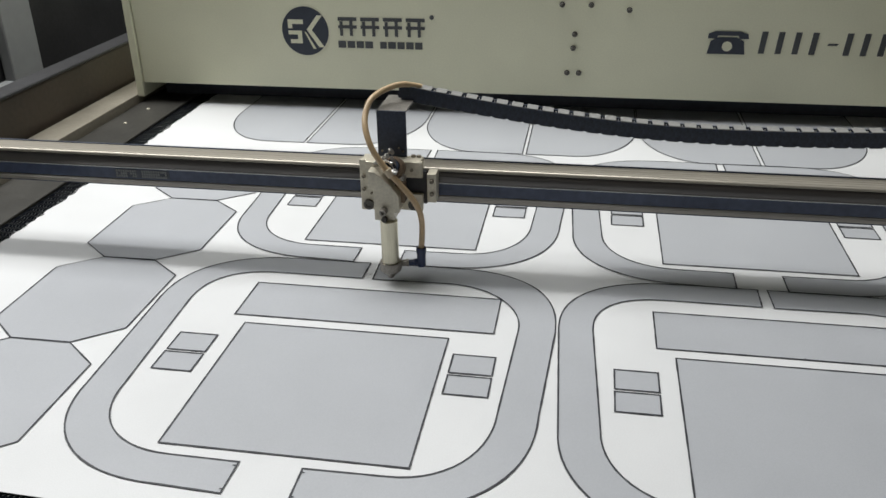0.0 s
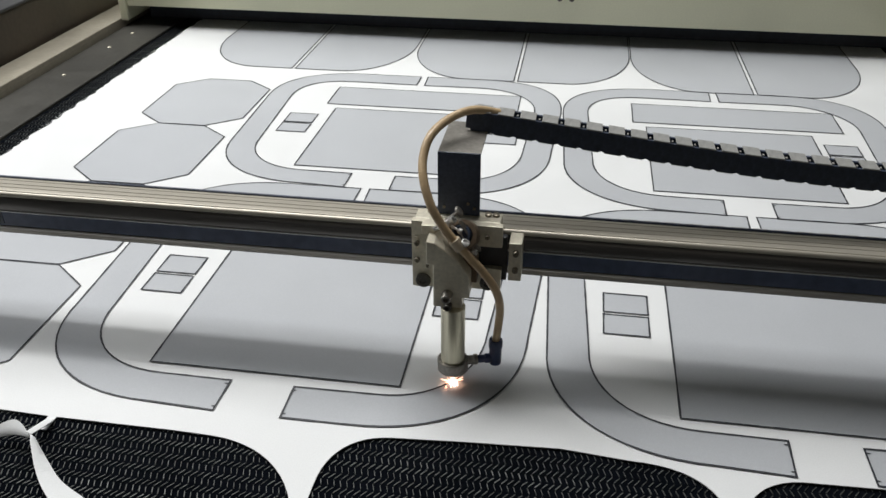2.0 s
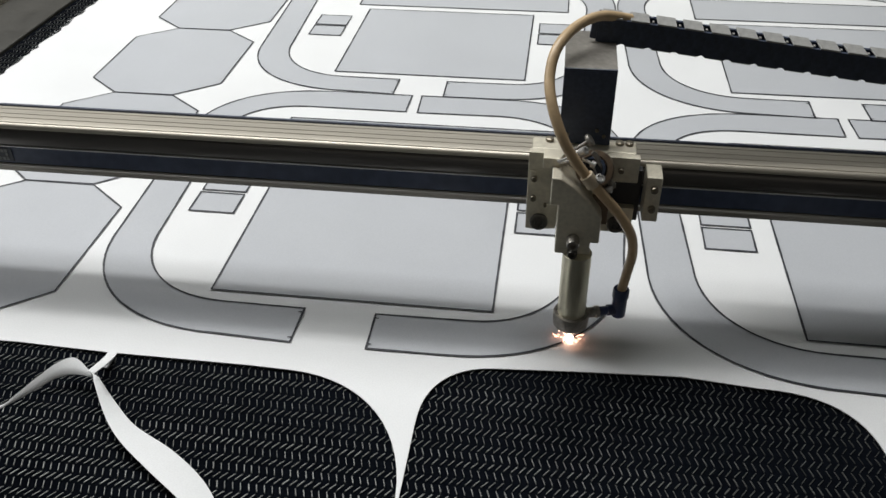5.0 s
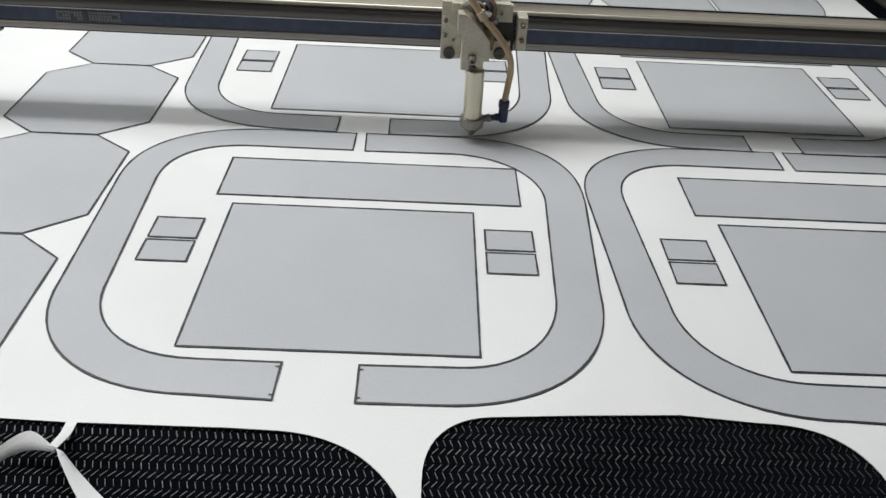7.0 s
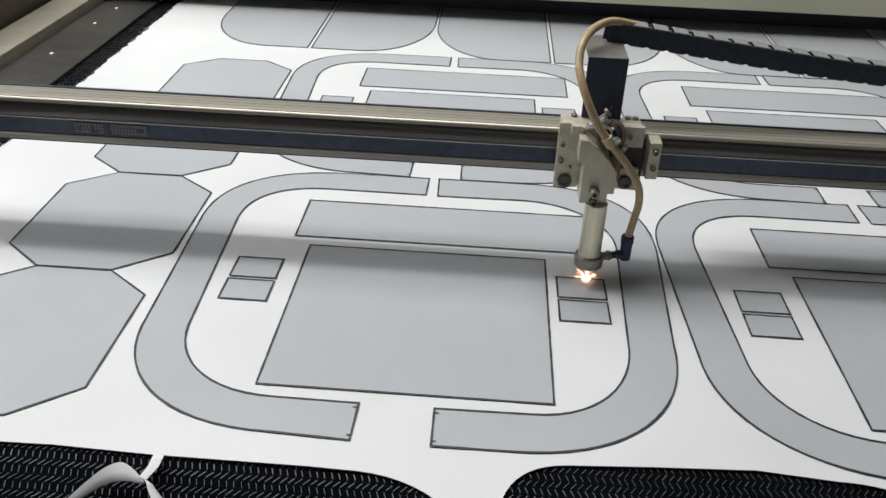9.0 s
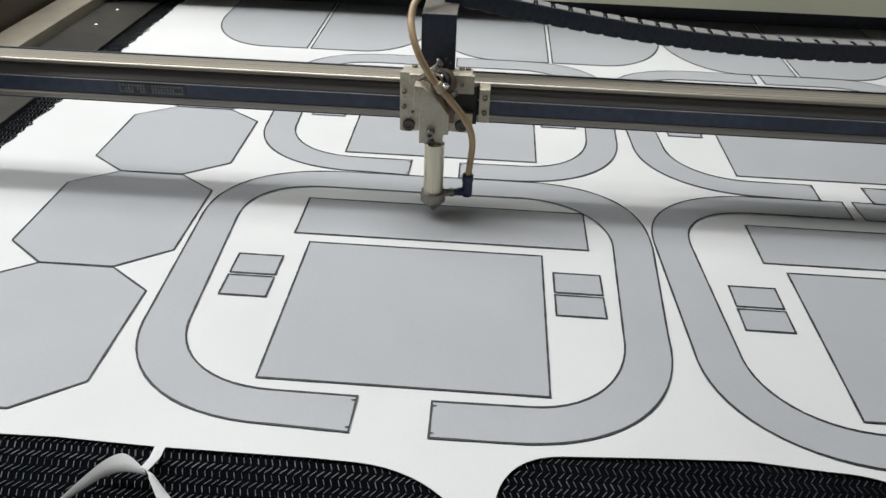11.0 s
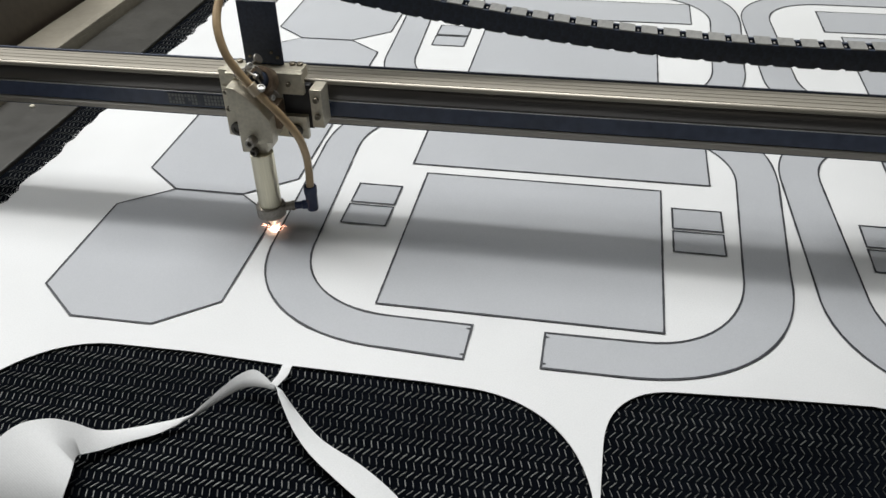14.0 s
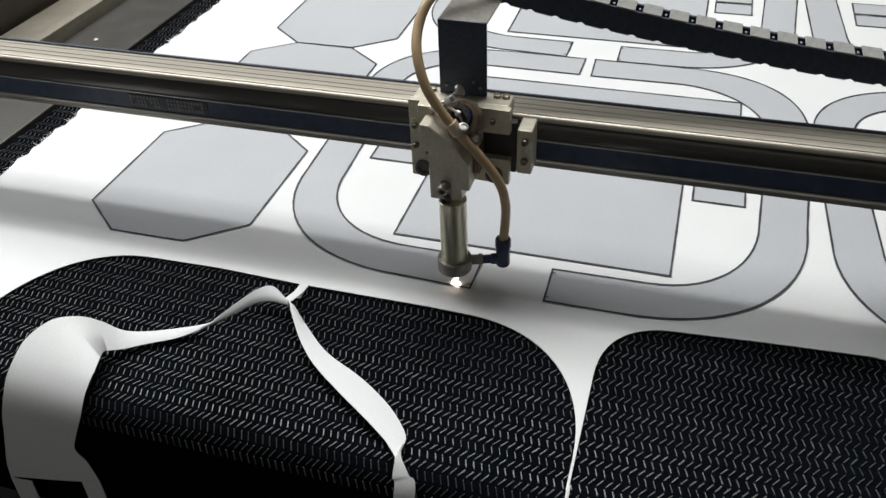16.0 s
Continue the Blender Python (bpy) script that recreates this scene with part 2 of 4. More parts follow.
def hall():
    tagged(part("floor", box(-4.5, 5, -4.5, 6.5, -1.0, -0.92), FLOOR), "grey painted workshop floor", "floor", kind="structure")
    for name, b in (("wall_north", (-4.6, 5.1, 6.5, 6.6)), ("wall_south", (-4.6, 5.1, -4.6, -4.5)), ("wall_west", (-4.6, -4.5, -4.5, 6.5)), ("wall_east", (5.0, 5.1, -4.5, 6.5))):
        tagged(part(name, box(*b, -0.92, 3.1), WALL), "pale painted workshop wall", "wall", kind="structure")
    tagged(part("ceiling", box(-4.6, 5.1, -4.6, 6.6, 3.1, 3.2), WALL), "pale workshop ceiling above the machine", "ceiling", kind="structure")


def bed():
    base = thing("cutter_bed", "dark steel bed of a laser fabric cutter", "machine")
    part("bed_body", box(-0.80, 1.40, -0.20, 2.2, -0.90, -0.13, 0.01), DARK, base)
    part("front_cover", box(-0.80, 1.40, -0.43, -0.36, -0.62, -0.25, 0.01), DARK, base)
    for x in (-0.72, 1.32):
        for y in (-0.12, 2.1):
            part("foot", box(x - 0.05, x + 0.05, y - 0.05, y + 0.05, -0.92, -0.89), DARK, base)
    for x0, x1 in ((-0.648, BED_X0 - 0.003), (BED_X1 + 0.003, 1.262)):
        part("side_plate", box(x0, x1, -0.33, 2.2, -0.13, 0.001, 0.002), SIDE, base, "grey sheet steel side plate beside the belt")
    for x0, x1 in ((-0.735, -0.651), (1.265, 1.349)):
        part("beam", box(x0, x1, -0.33, 2.2, -0.13, 0.015, 0.003), BEIGE, base, "beige steel guide beam")
        part("beam_lip", box(x0 if x0 > 0 else x1 - 0.014, x0 + 0.014 if x0 > 0 else x1, -0.33, 2.2, 0.012, 0.021, 0.0015), BEIGE, base)
    for x0, x1 in ((-0.775, -0.745), (1.359, 1.389)):
        part("side_cover", box(x0, x1, -0.33, 2.2, -0.13, 0.108, 0.004), BROWN, base, "dark brown inner side cover")
        part("cover_edge", box(x0 - 0.02, x1 + 0.004, -0.33, 2.2, 0.1085, 0.116, 0.003), DARK, base, "black cover edge")
    # screws along the plate
    for y in (0.35, 0.86, 1.05, 1.16):
        bm = lathe([(0.004, 0), (0.004, 0.0015), (0.0025, 0.0028), (0, 0.0028)], 10, m=Matrix.Translation((-0.60, y, 0.001)))
        part("screw", bm, PLATE, base)
    # far frame post and window-like opening of the next machine
    far = thing("neighbour_cabinet", "grey metal cabinet frame with dark openings", "cabinet")
    part("cabinet_body", box(-1.60, -1.13, 0.55, 2.10, -0.92, 0.45, 0.008), DARK, far)
    part("frame_post", box(-1.125, -1.09, 1.37, 1.50, -0.92, 0.45, 0.006), WALL, far)
    part("frame_rail", box(-1.125, -1.095, 0.60, 1.369, -0.06, 0.0, 0.006), WALL, far)
    part("frame_post", box(-1.125, -1.09, 0.50, 0.599, -0.92, 0.45, 0.006), WALL, far)


def conveyor():
    belt = thing("conveyor_belt", "black woven conveyor belt wrapped over front roller", "conveyor")
    bm = bmesh.new()
    stations = [2.2, 1.2, 0.4, 0.0, -0.15, ROLL_Y] + [ROLL_Y - ROLL_R * math.pi / 2 * k / 8 for k in range(1, 9)] + [ROLL_Y - 0.17]
    rows = []
    for s in stations:
        rows.append([bm.verts.new(on_belt(x, s, lift)) for x, lift in ((BED_X0, 0), (BED_X1, 0), (BED_X1, -0.003), (BED_X0, -0.003))])
    for a, b in zip(rows, rows[1:]):
        for i in range(4):
            bm.faces.new((a[i], a[(i + 1) % 4], b[(i + 1) % 4], b[i]))
    bm.faces.new(rows[0]), bm.faces.new(rows[-1][::-1])
    bmesh.ops.recalc_face_normals(bm, faces=bm.faces[:])
    smooth(part("belt_band", bm, BELT, belt), 50)
    roller = lathe([(ROLL_R - 0.004, BED_X0), (ROLL_R - 0.004, BED_X1)], 40, m=Matrix.Translation((0, ROLL_Y, BELT_Z - ROLL_R)) @ Matrix.Rotation(math.pi / 2, 4, "Y"))
    smooth(part("front_roller", roller, DARK, belt))
    # woven links: rows of short raised bars that slant to and fro
    verts, faces = [], []
    rng = random.Random(4)

    def bar(x, s, dx, ds, w):
        a = len(verts)
        n = math.hypot(dx, ds)
        px, ps = -ds / n * w / 2, dx / n * w / 2
        for t, lift in ((-0.5, 0.0004), (-0.4, 0.0009), (0.4, 0.0009), (0.5, 0.0004)):
            for k in (-1, 1):
                verts.append(on_belt(x + dx * t + k * px, s + ds * t + k * ps, lift))
        for i in (0, 2, 4):
            faces.append((a + i, a + i + 1, a + i + 3, a + i + 2))
        for i, lift in ((0, 0), (1, 0)):
            q = len(verts)
            verts.append(on_belt(x - dx / 2 + (2 * i - 1) * px, s - ds / 2 + (2 * i - 1) * ps, -0.0005))
            verts.append(on_belt(x + dx / 2 + (2 * i - 1) * px, s + ds / 2 + (2 * i - 1) * ps, -0.0005))
            side = [q, a + i, a + 2 + i, a + 4 + i, a + 6 + i, q + 1]
            faces.append(tuple(side if i == 0 else side[::-1]))

    def field(x0, x1, s0, s1):
        pair = 0
        s = s1
        while s > s0:
            worn = rng.uniform(0.75, 1.2)
            x = x0 + 0.0030 * pair % 0.0062
            while x < x1:
                j, k = rng.uniform(-0.0004, 0.0004), rng.uniform(-0.0004, 0.0004)
                w = rng.uniform(0.00060, 0.00085) * worn
                bar(x + j, s - 0.0042, 0.0026, -0.0076 + k, w)
                if s - 0.0140 > s0:
                    bar(x - 0.0012 + k, s - 0.0128, -0.0050 + j, -0.0064 + k, w * 1.05)
                x += 0.0062
            pair += 1
            s -= 0.0172

    # shade past the roller is imitated by leaving the bars out
    field(-0.525, BED_X1 - 0.01, -0.304, -0.05)
    field(-0.527, -0.482, -0.05, 1.35)
    me = bpy.data.meshes.new("belt_weave")
    me.from_pydata(verts, [], faces)
    me.materials.append(WIRE)
    links = new("belt_weave", me)
    links.parent = belt
    tagged(links, "short slanted grey weave bars", kind="stuff")


# ---------------------------------------------------------------- fabric sheet with print


def arc(cx, cy, rx, ry, a0, a1, n=14, power=2.0):
    out = []
    for i in range(n + 1):
        a = radians(a0 + (a1 - a0) * i / n)
        c, s = math.cos(a), math.sin(a)
        out.append((cx + rx * math.copysign(abs(c) ** (2 / power), c), cy + ry * math.copysign(abs(s) ** (2 / power), s)))
    return out


def half_ring(left):
    """One half of the printed ring, about the origin of its repeat."""
    if left:
        outer = [(0.1275, 0.4472)] + arc(0.0223, 0.3083, 0.1689, 0.1389, 90, 180, 16, 2.36) + arc(0.0306, 0.0937, 0.168, 0.1565, 180, 270, 16, 2.23) + [(0.0995, -0.066)]
        inner = [(0.1005, -0.018)] + arc(0.0231, 0.0972, 0.1144, 0.1145, 270, 180, 14, 2.19) + arc(0.0008, 0.306, 0.1026, 0.0927, 180, 90, 14, 2.4) + [(0.1265, 0.398)]
    else:
        outer = [(0.141, 0.4475)] + arc(0.2484, 0.2868, 0.1674, 0.1612, 90, 0, 16, 2.54) + arc(0.2355, 0.1070, 0.1708, 0.1726, 0, -90, 18, 2.35) + [(0.1705, -0.066)]
        inner = [(0.1700, -0.018)] + arc(0.2584, 0.1045, 0.1015, 0.1212, -90, 0, 14, 2.18) + arc(0.2548, 0.2890, 0.1128, 0.110, 0, 90, 14, 2.0) + [(0.1425, 0.397)]
    return outer + inner


OCTAGON = [(-0.347, -0.024), (-0.349, 0.129), (-0.293, 0.171), (-0.207, 0.1705), (-0.154, 0.129), (-0.153, -0.023), (-0.208, -0.066), (-0.294, -0.067)]


def print_piece(sheet, outline, name, line=0.0021, cut=False):
    """Grey printed piece with its dark outline, flat on the cloth."""
    pts = [Vector((x, y)) for x, y in outline]
    n = len(pts)
    area = sum(pts[i].x * pts[(i + 1) % n].y - pts[(i + 1) % n].x * pts[i].y for i in range(n))
    if area < 0:
        pts.reverse()
    bm = bmesh.new()
    ring = [bm.verts.new((p.x, p.y, 0.0005)) for p in pts]
    fill(bm, ring)
    piece = part(name, bm, GREY, sheet)
    bm = bmesh.new()
    rng = random.Random(len(bpy.data.objects))
    dense = []
    for i in range(n):
        a, b = pts[i], pts[(i + 1) % n]
        k = max(1, int((b - a).length / 0.012))
        dense += [(a.lerp(b, j / k), j == 0) for j in range(k)]
    m = len(dense)
    ins, outs = [], []
    for i in range(m):
        p = dense[i][0]
        d0, d1 = (p - dense[i - 1][0]).normalized(), (dense[(i + 1) % m][0] - p).normalized()
        n0, n1 = Vector((d0.y, -d0.x)), Vector((d1.y, -d1.x))
        w = (n0 + n1) / max(0.4, 1 + n0.dot(n1))
        h = line / 2 * rng.uniform(0.8, 1.25)
        outs.append(bm.verts.new((p.x + w.x * h, p.y + w.y * h, 0.0011)))
        ins.append(bm.verts.new((p.x - w.x * h, p.y - w.y * h, 0.0011)))
    for i in range(m):
        j = (i + 1) % m
        bm.faces.new((outs[i], outs[j], ins[j], ins[i]))
    part("outline", bm, LINE, piece, "dark printed cutting line")
    return piece


def rectangle(x0, x1, y0, y1):
    return [(x0, y0), (x1, y0), (x1, y1), (x0, y1)]


def notch(piece, x, y, dx, dy):
    bm = bmesh.new()
    bm.faces.new([bm.verts.new((x + a * dx - b * dy * 0.25, y + a * dy + b * dx * 0.25, 0.0013)) for a, b in ((0, -1), (1, -0.4), (1, 0.4), (0, 1))])
    part("notch_mark", bm, LINE, piece)


def holes():
    """Outlines of the pieces already cut and lifted from the front of the sheet, open towards the roller."""
    low = -0.40
    a = [(-0.342, low)] + arc(-0.22, -0.245, 0.122, 0.1475, 180, 90, 18, 2.2) + [(-0.150, -0.096), (-0.0615, -0.099), (-0.0615, low)]
    b = [(-0.0525, low), (-0.0525, -0.099), (0.070, -0.099)] + arc(0.100, -0.240, 0.127, 0.140, 86, 0, 16, 2.2) + [(0.229, low)]
    c = [(0.2290, low)] + arc(0.298, -0.150, 0.0690, 0.074, 180, 96, 12, 2.4) + [(0.36, -0.071), (0.45, -0.066)] + arc(0.505, -0.168, 0.0985, 0.096, 88, 0, 14, 2.8) + [(0.6035, low)]
    d = [(0.608, low)] + arc(0.680, -0.160, 0.072, 0.085, 180, 96, 12, 2.3) + [(0.74, -0.073), (0.82, -0.072)] + arc(0.88, -0.19, 0.10, 0.118, 88, 0, 14) + [(0.984, low)]
    return a, b, c, d


def ribbon(points, name, parent, material=WHITE, label=""):
    """A narrow strip of cloth: rows of centre, half width across and lift of both edges."""
    pts = []
    for i in range(len(points) - 1):
        for k in range(6):
            t = k / 6
            p0, p1, p2, p3 = points[max(i - 1, 0)], points[i], points[i + 1], points[min(i + 2, len(points) - 1)]
            pts.append([0.5 * (2 * b + (c - a) * t + (2 * a - 5 * b + 4 * c - d) * t * t + (3 * b - a - 3 * c + d) * t ** 3) for a, b, c, d in zip(p0, p1, p2, p3)])
    pts.append(list(points[-1]))
    bm = bmesh.new()
    rows = []
    for ax, ay, az, bx, by, bz in pts:
        mid = ((ax + bx) / 2, (ay + by) / 2, (az + bz) / 2 + 0.0006)
        rows.append([bm.verts.new(on_belt(*p)) for p in ((ax, ay, az), mid, (bx, by, bz))] + [bm.verts.new(on_belt(*p)) for p in ((bx, by, bz - 0.0006), (mid[0], mid[1], mid[2] - 0.0006), (ax, ay, az - 0.0006))])
    for r, s in zip(rows, rows[1:]):
        for k in range(6):
            bm.faces.new((r[k], r[(k + 1) % 6], s[(k + 1) % 6], s[k]))
    bm.faces.new(rows[0][::-1]), bm.faces.new(rows[-1])
    bmesh.ops.recalc_face_normals(bm, faces=bm.faces[:])
    return smooth(part(name, bm, material, parent, label), 60)


def fabric():
    sheet = thing("fabric_sheet", "white coated fabric sheet printed with grey pattern pieces", "fabric")
    a, b, c, d = holes()
    rng = random.Random(11)
    left = [(-0.488 + rng.uniform(-0.004, 0.003), y) for y in np.arange(2.0, -0.26, -0.012)]
    right = [(1.100 + rng.uniform(-0.002, 0.003), y) for y in np.arange(-0.26, 2.0, 0.05)]
    # the sheet down to the row of lifted pieces, with the web between them
    edge = left + [(-0.3425, -0.262)] + a[1:-1] + [(-0.0615, -0.118), (-0.0525, -0.118)] + b[1:-1] + [(0.2270, -0.2655), (0.2290, -0.2655)] + c[1:-1] + [(0.6035, -0.2655), (0.608, -0.2655)] + d[1:-1] + [(0.984, -0.262)] + right
    bm = bmesh.new()
    top = [bm.verts.new((x, y, 0.0) if y >= ROLL_Y else on_belt(x, y, 0.003)) for x, y in edge]
    bottom = [bm.verts.new((v.co.x, v.co.y, v.co.z - 0.0009)) for v in top]
    n = len(top)
    fill(bm, top)
    for i in range(n):
        bm.faces.new((top[i], bottom[i], bottom[(i + 1) % n], top[(i + 1) % n]))
    bmesh.ops.recalc_face_normals(bm, faces=bm.faces[:])
    part("cloth", bm, WHITE, sheet)
    # frayed threads on the cut selvedge
    bm = bmesh.new()
    for _ in range(420):
        y = rng.uniform(-0.25, 1.35)
        x = -0.486
        q = Vector((x - rng.uniform(0.002, 0.010), y + rng.uniform(-0.008, 0.008), rng.uniform(-0.0015, 0.0015)))
        p = Vector((x, y, 0.0003))
        w = Vector((0, 0.0004, 0))
        bm.faces.new([bm.verts.new(v) for v in (p - w, p + w, q + w * 0.4, q - w * 0.4)])
    tagged(part("frayed_threads", bm, WHITE, sheet), kind="stuff")
    # printed rings with their inner pieces, two columns by two rows
    for col, row in ((0.0, 0.0), (0.0, 0.515), (0.566, -0.0045), (0.566, 0.508)):
        def at(outline):
            return [(x + col, y + row) for x, y in outline]
        for side in (True, False):
            p = print_piece(sheet, at(half_ring(side)), "printed_strap")
            sx = 0.0995 if side else 0.1705
            for y in (-0.024, -0.060):
                notch(p, sx + col, y + row, -0.004 if side else 0.004, 0.0)
        p = print_piece(sheet, at(rectangle(-0.0215, 0.3365, 0.2725, 0.3640)), "printed_band")
        notch(p, 0.158 + col, 0.2725 + row, 0.0, 0.003)
        print_piece(sheet, at(rectangle(0.0008, 0.2797, -0.001, 0.2527)), "printed_panel")
        for x0, x1 in ((-0.0750, -0.0230), (0.2917, 0.3452)):
            print_piece(sheet, at(rectangle(x0, x1, 0.1766, 0.2170)), "printed_tab")
            print_piece(sheet, at(rectangle(x0, x1, 0.1325, 0.1714)), "printed_tab")
    for k in range(4):
        print_piece(sheet, [(x, y + 0.2387 * k) for x, y in OCTAGON], "printed_octagon")
    # half-moon pairs that run under the rear cover
    for k in range(3):
        c0 = (-0.1475, 0.3190, 0.7825)[k]
        b0 = (0.9755, 0.9630, 0.9540)[k]
        o = 0.231 if k else 0.217
        print_piece(sheet, [(c0 - 0.0038, 1.8), (c0 - o, 1.8)] + arc(c0 - o + 0.130, b0 + 0.193, 0.130, 0.193, 180, 270) + [(c0 - 0.0038, b0)], "printed_half_moon")
        print_piece(sheet, [(c0 + 0.0038, 1.8), (c0 + 0.0038, b0)] + arc(c0 + 0.229 - 0.130, b0 + 0.193, 0.130, 0.193, -90, 0) + [(c0 + 0.229, 1.8)], "printed_half_moon")
    # loose web left between the lifted pieces: twisted strips over the roller
    web = thing("loose_web", "twisted white strips of leftover fabric on belt", "fabric scrap")
    ribbon([(-0.0610, -0.104, 0.0034, -0.0525, -0.104, 0.0034), (-0.0567, -0.1192, 0.0120, -0.0483, -0.1202, 0.0120), (-0.0560, -0.1405, 0.0200, -0.0495, -0.1415, 0.0190)], "web_strip", web)
    # one strip runs to the wide remnant that hangs over the roller
    ribbon([(-0.0537, -0.1400, 0.0200, -0.0496, -0.1448, 0.0180), (-0.0733, -0.1272, 0.0210, -0.0702, -0.1397, 0.0140), (-0.0872, -0.1328, 0.0190, -0.0852, -0.1432, 0.0110), (-0.0996, -0.1500, 0.0150, -0.0976, -0.1562, 0.0090),
            (-0.1106, -0.1690, 0.0110, -0.1098, -0.1718, 0.0080), (-0.1177, -0.1780, 0.0090, -0.1165, -0.1805, 0.0080), (-0.1473, -0.1923, 0.0080, -0.1344, -0.1972, 0.0060), (-0.1692, -0.2032, 0.0100, -0.1580, -0.2118, 0.0060),
            (-0.1837, -0.2100, 0.0150, -0.1725, -0.2242, 0.0080), (-0.1995, -0.2128, 0.0240, -0.1825, -0.2325, 0.0110), (-0.2159, -0.2190, 0.0320, -0.1845, -0.2378, 0.0140), (-0.2342, -0.2325, 0.0350, -0.1796, -0.2508, 0.0160),
            (-0.2448, -0.2550, 0.0310, -0.1762, -0.2642, 0.0145), (-0.2458, -0.2730, 0.0230, -0.1755, -0.2755, 0.0115), (-0.2490, -0.2960, 0.0140, -0.1765, -0.2935, 0.0085), (-0.2662, -0.3355, 0.0090, -0.1923, -0.3270, 0.0060),
            (-0.2784, -0.3700, 0.0090, -0.1850, -0.3420, 0.0060), (-0.2831, -0.3925, 0.0090, -0.1806, -0.3700, 0.0060)], "web_flap", web, WHITE, "wide white remnant hanging over the roller")
    ribbon([(-0.0457, -0.1500, 0.0200, -0.0443, -0.1440, 0.0180), (-0.0239, -0.1793, 0.0140, -0.0218, -0.1632, 0.0100), (-0.0004, -0.2030, 0.0120, 0.0040, -0.1838, 0.0080), (0.0323, -0.2265, 0.0110, 0.0430, -0.2035, 0.0070),
            (0.0654, -0.2488, 0.0110, 0.0764, -0.2270, 0.0070), (0.0930, -0.2680, 0.0090, 0.0981, -0.2513, 0.0070), (0.0975, -0.2732, 0.0090, 0.1005, -0.2682, 0.0080), (0.0984, -0.2830, 0.0070, 0.1100, -0.2792, 0.0070),
            (0.1014, -0.2962, 0.0060, 0.1181, -0.2928, 0.0060), (0.0995, -0.3838, 0.0060, 0.1183, -0.3838, 0.0060)], "web_strip", web)
    ribbon([(-0.0543, -0.1395, 0.0200, -0.0495, -0.1440, 0.0188), (-0.0490, -0.1440, 0.0205, -0.0440, -0.1445, 0.0185), (-0.0440, -0.1525, 0.0195, -0.0420, -0.1462, 0.0172)], "web_strip", web)
    for x0, x1 in ((0.2275, 0.2300), (0.6035, 0.608)):
        ribbon([(x0, -0.262, 0.0034, x1, -0.262, 0.0034), (x0, -0.30, 0.0034, x1 + 0.001, -0.30, 0.0034), (x0 - 0.002, -0.36, 0.0034, x1 + 0.002, -0.36, 0.0034), (x0 - 0.004, -0.43, 0.0034, x1 + 0.004, -0.43, 0.0034)], "web_strip", web)
    for a, b in (((-0.2831, 0.0090), (-0.2600, 0.0082)), ((-0.2010, 0.0066), (-0.1806, 0.0060))):
        top = -0.3925 if a[0] < -0.25 else -0.3700
        ribbon([(a[0], top, a[1], b[0], top, b[1]), (a[0] - 0.001, -0.398, a[1], b[0] - 0.001, -0.398, b[1]), (a[0] - 0.003, -0.428, a[1], b[0] - 0.003, -0.428, b[1])], "web_strip", web)


# ---------------------------------------------------------------- rear cover with its print


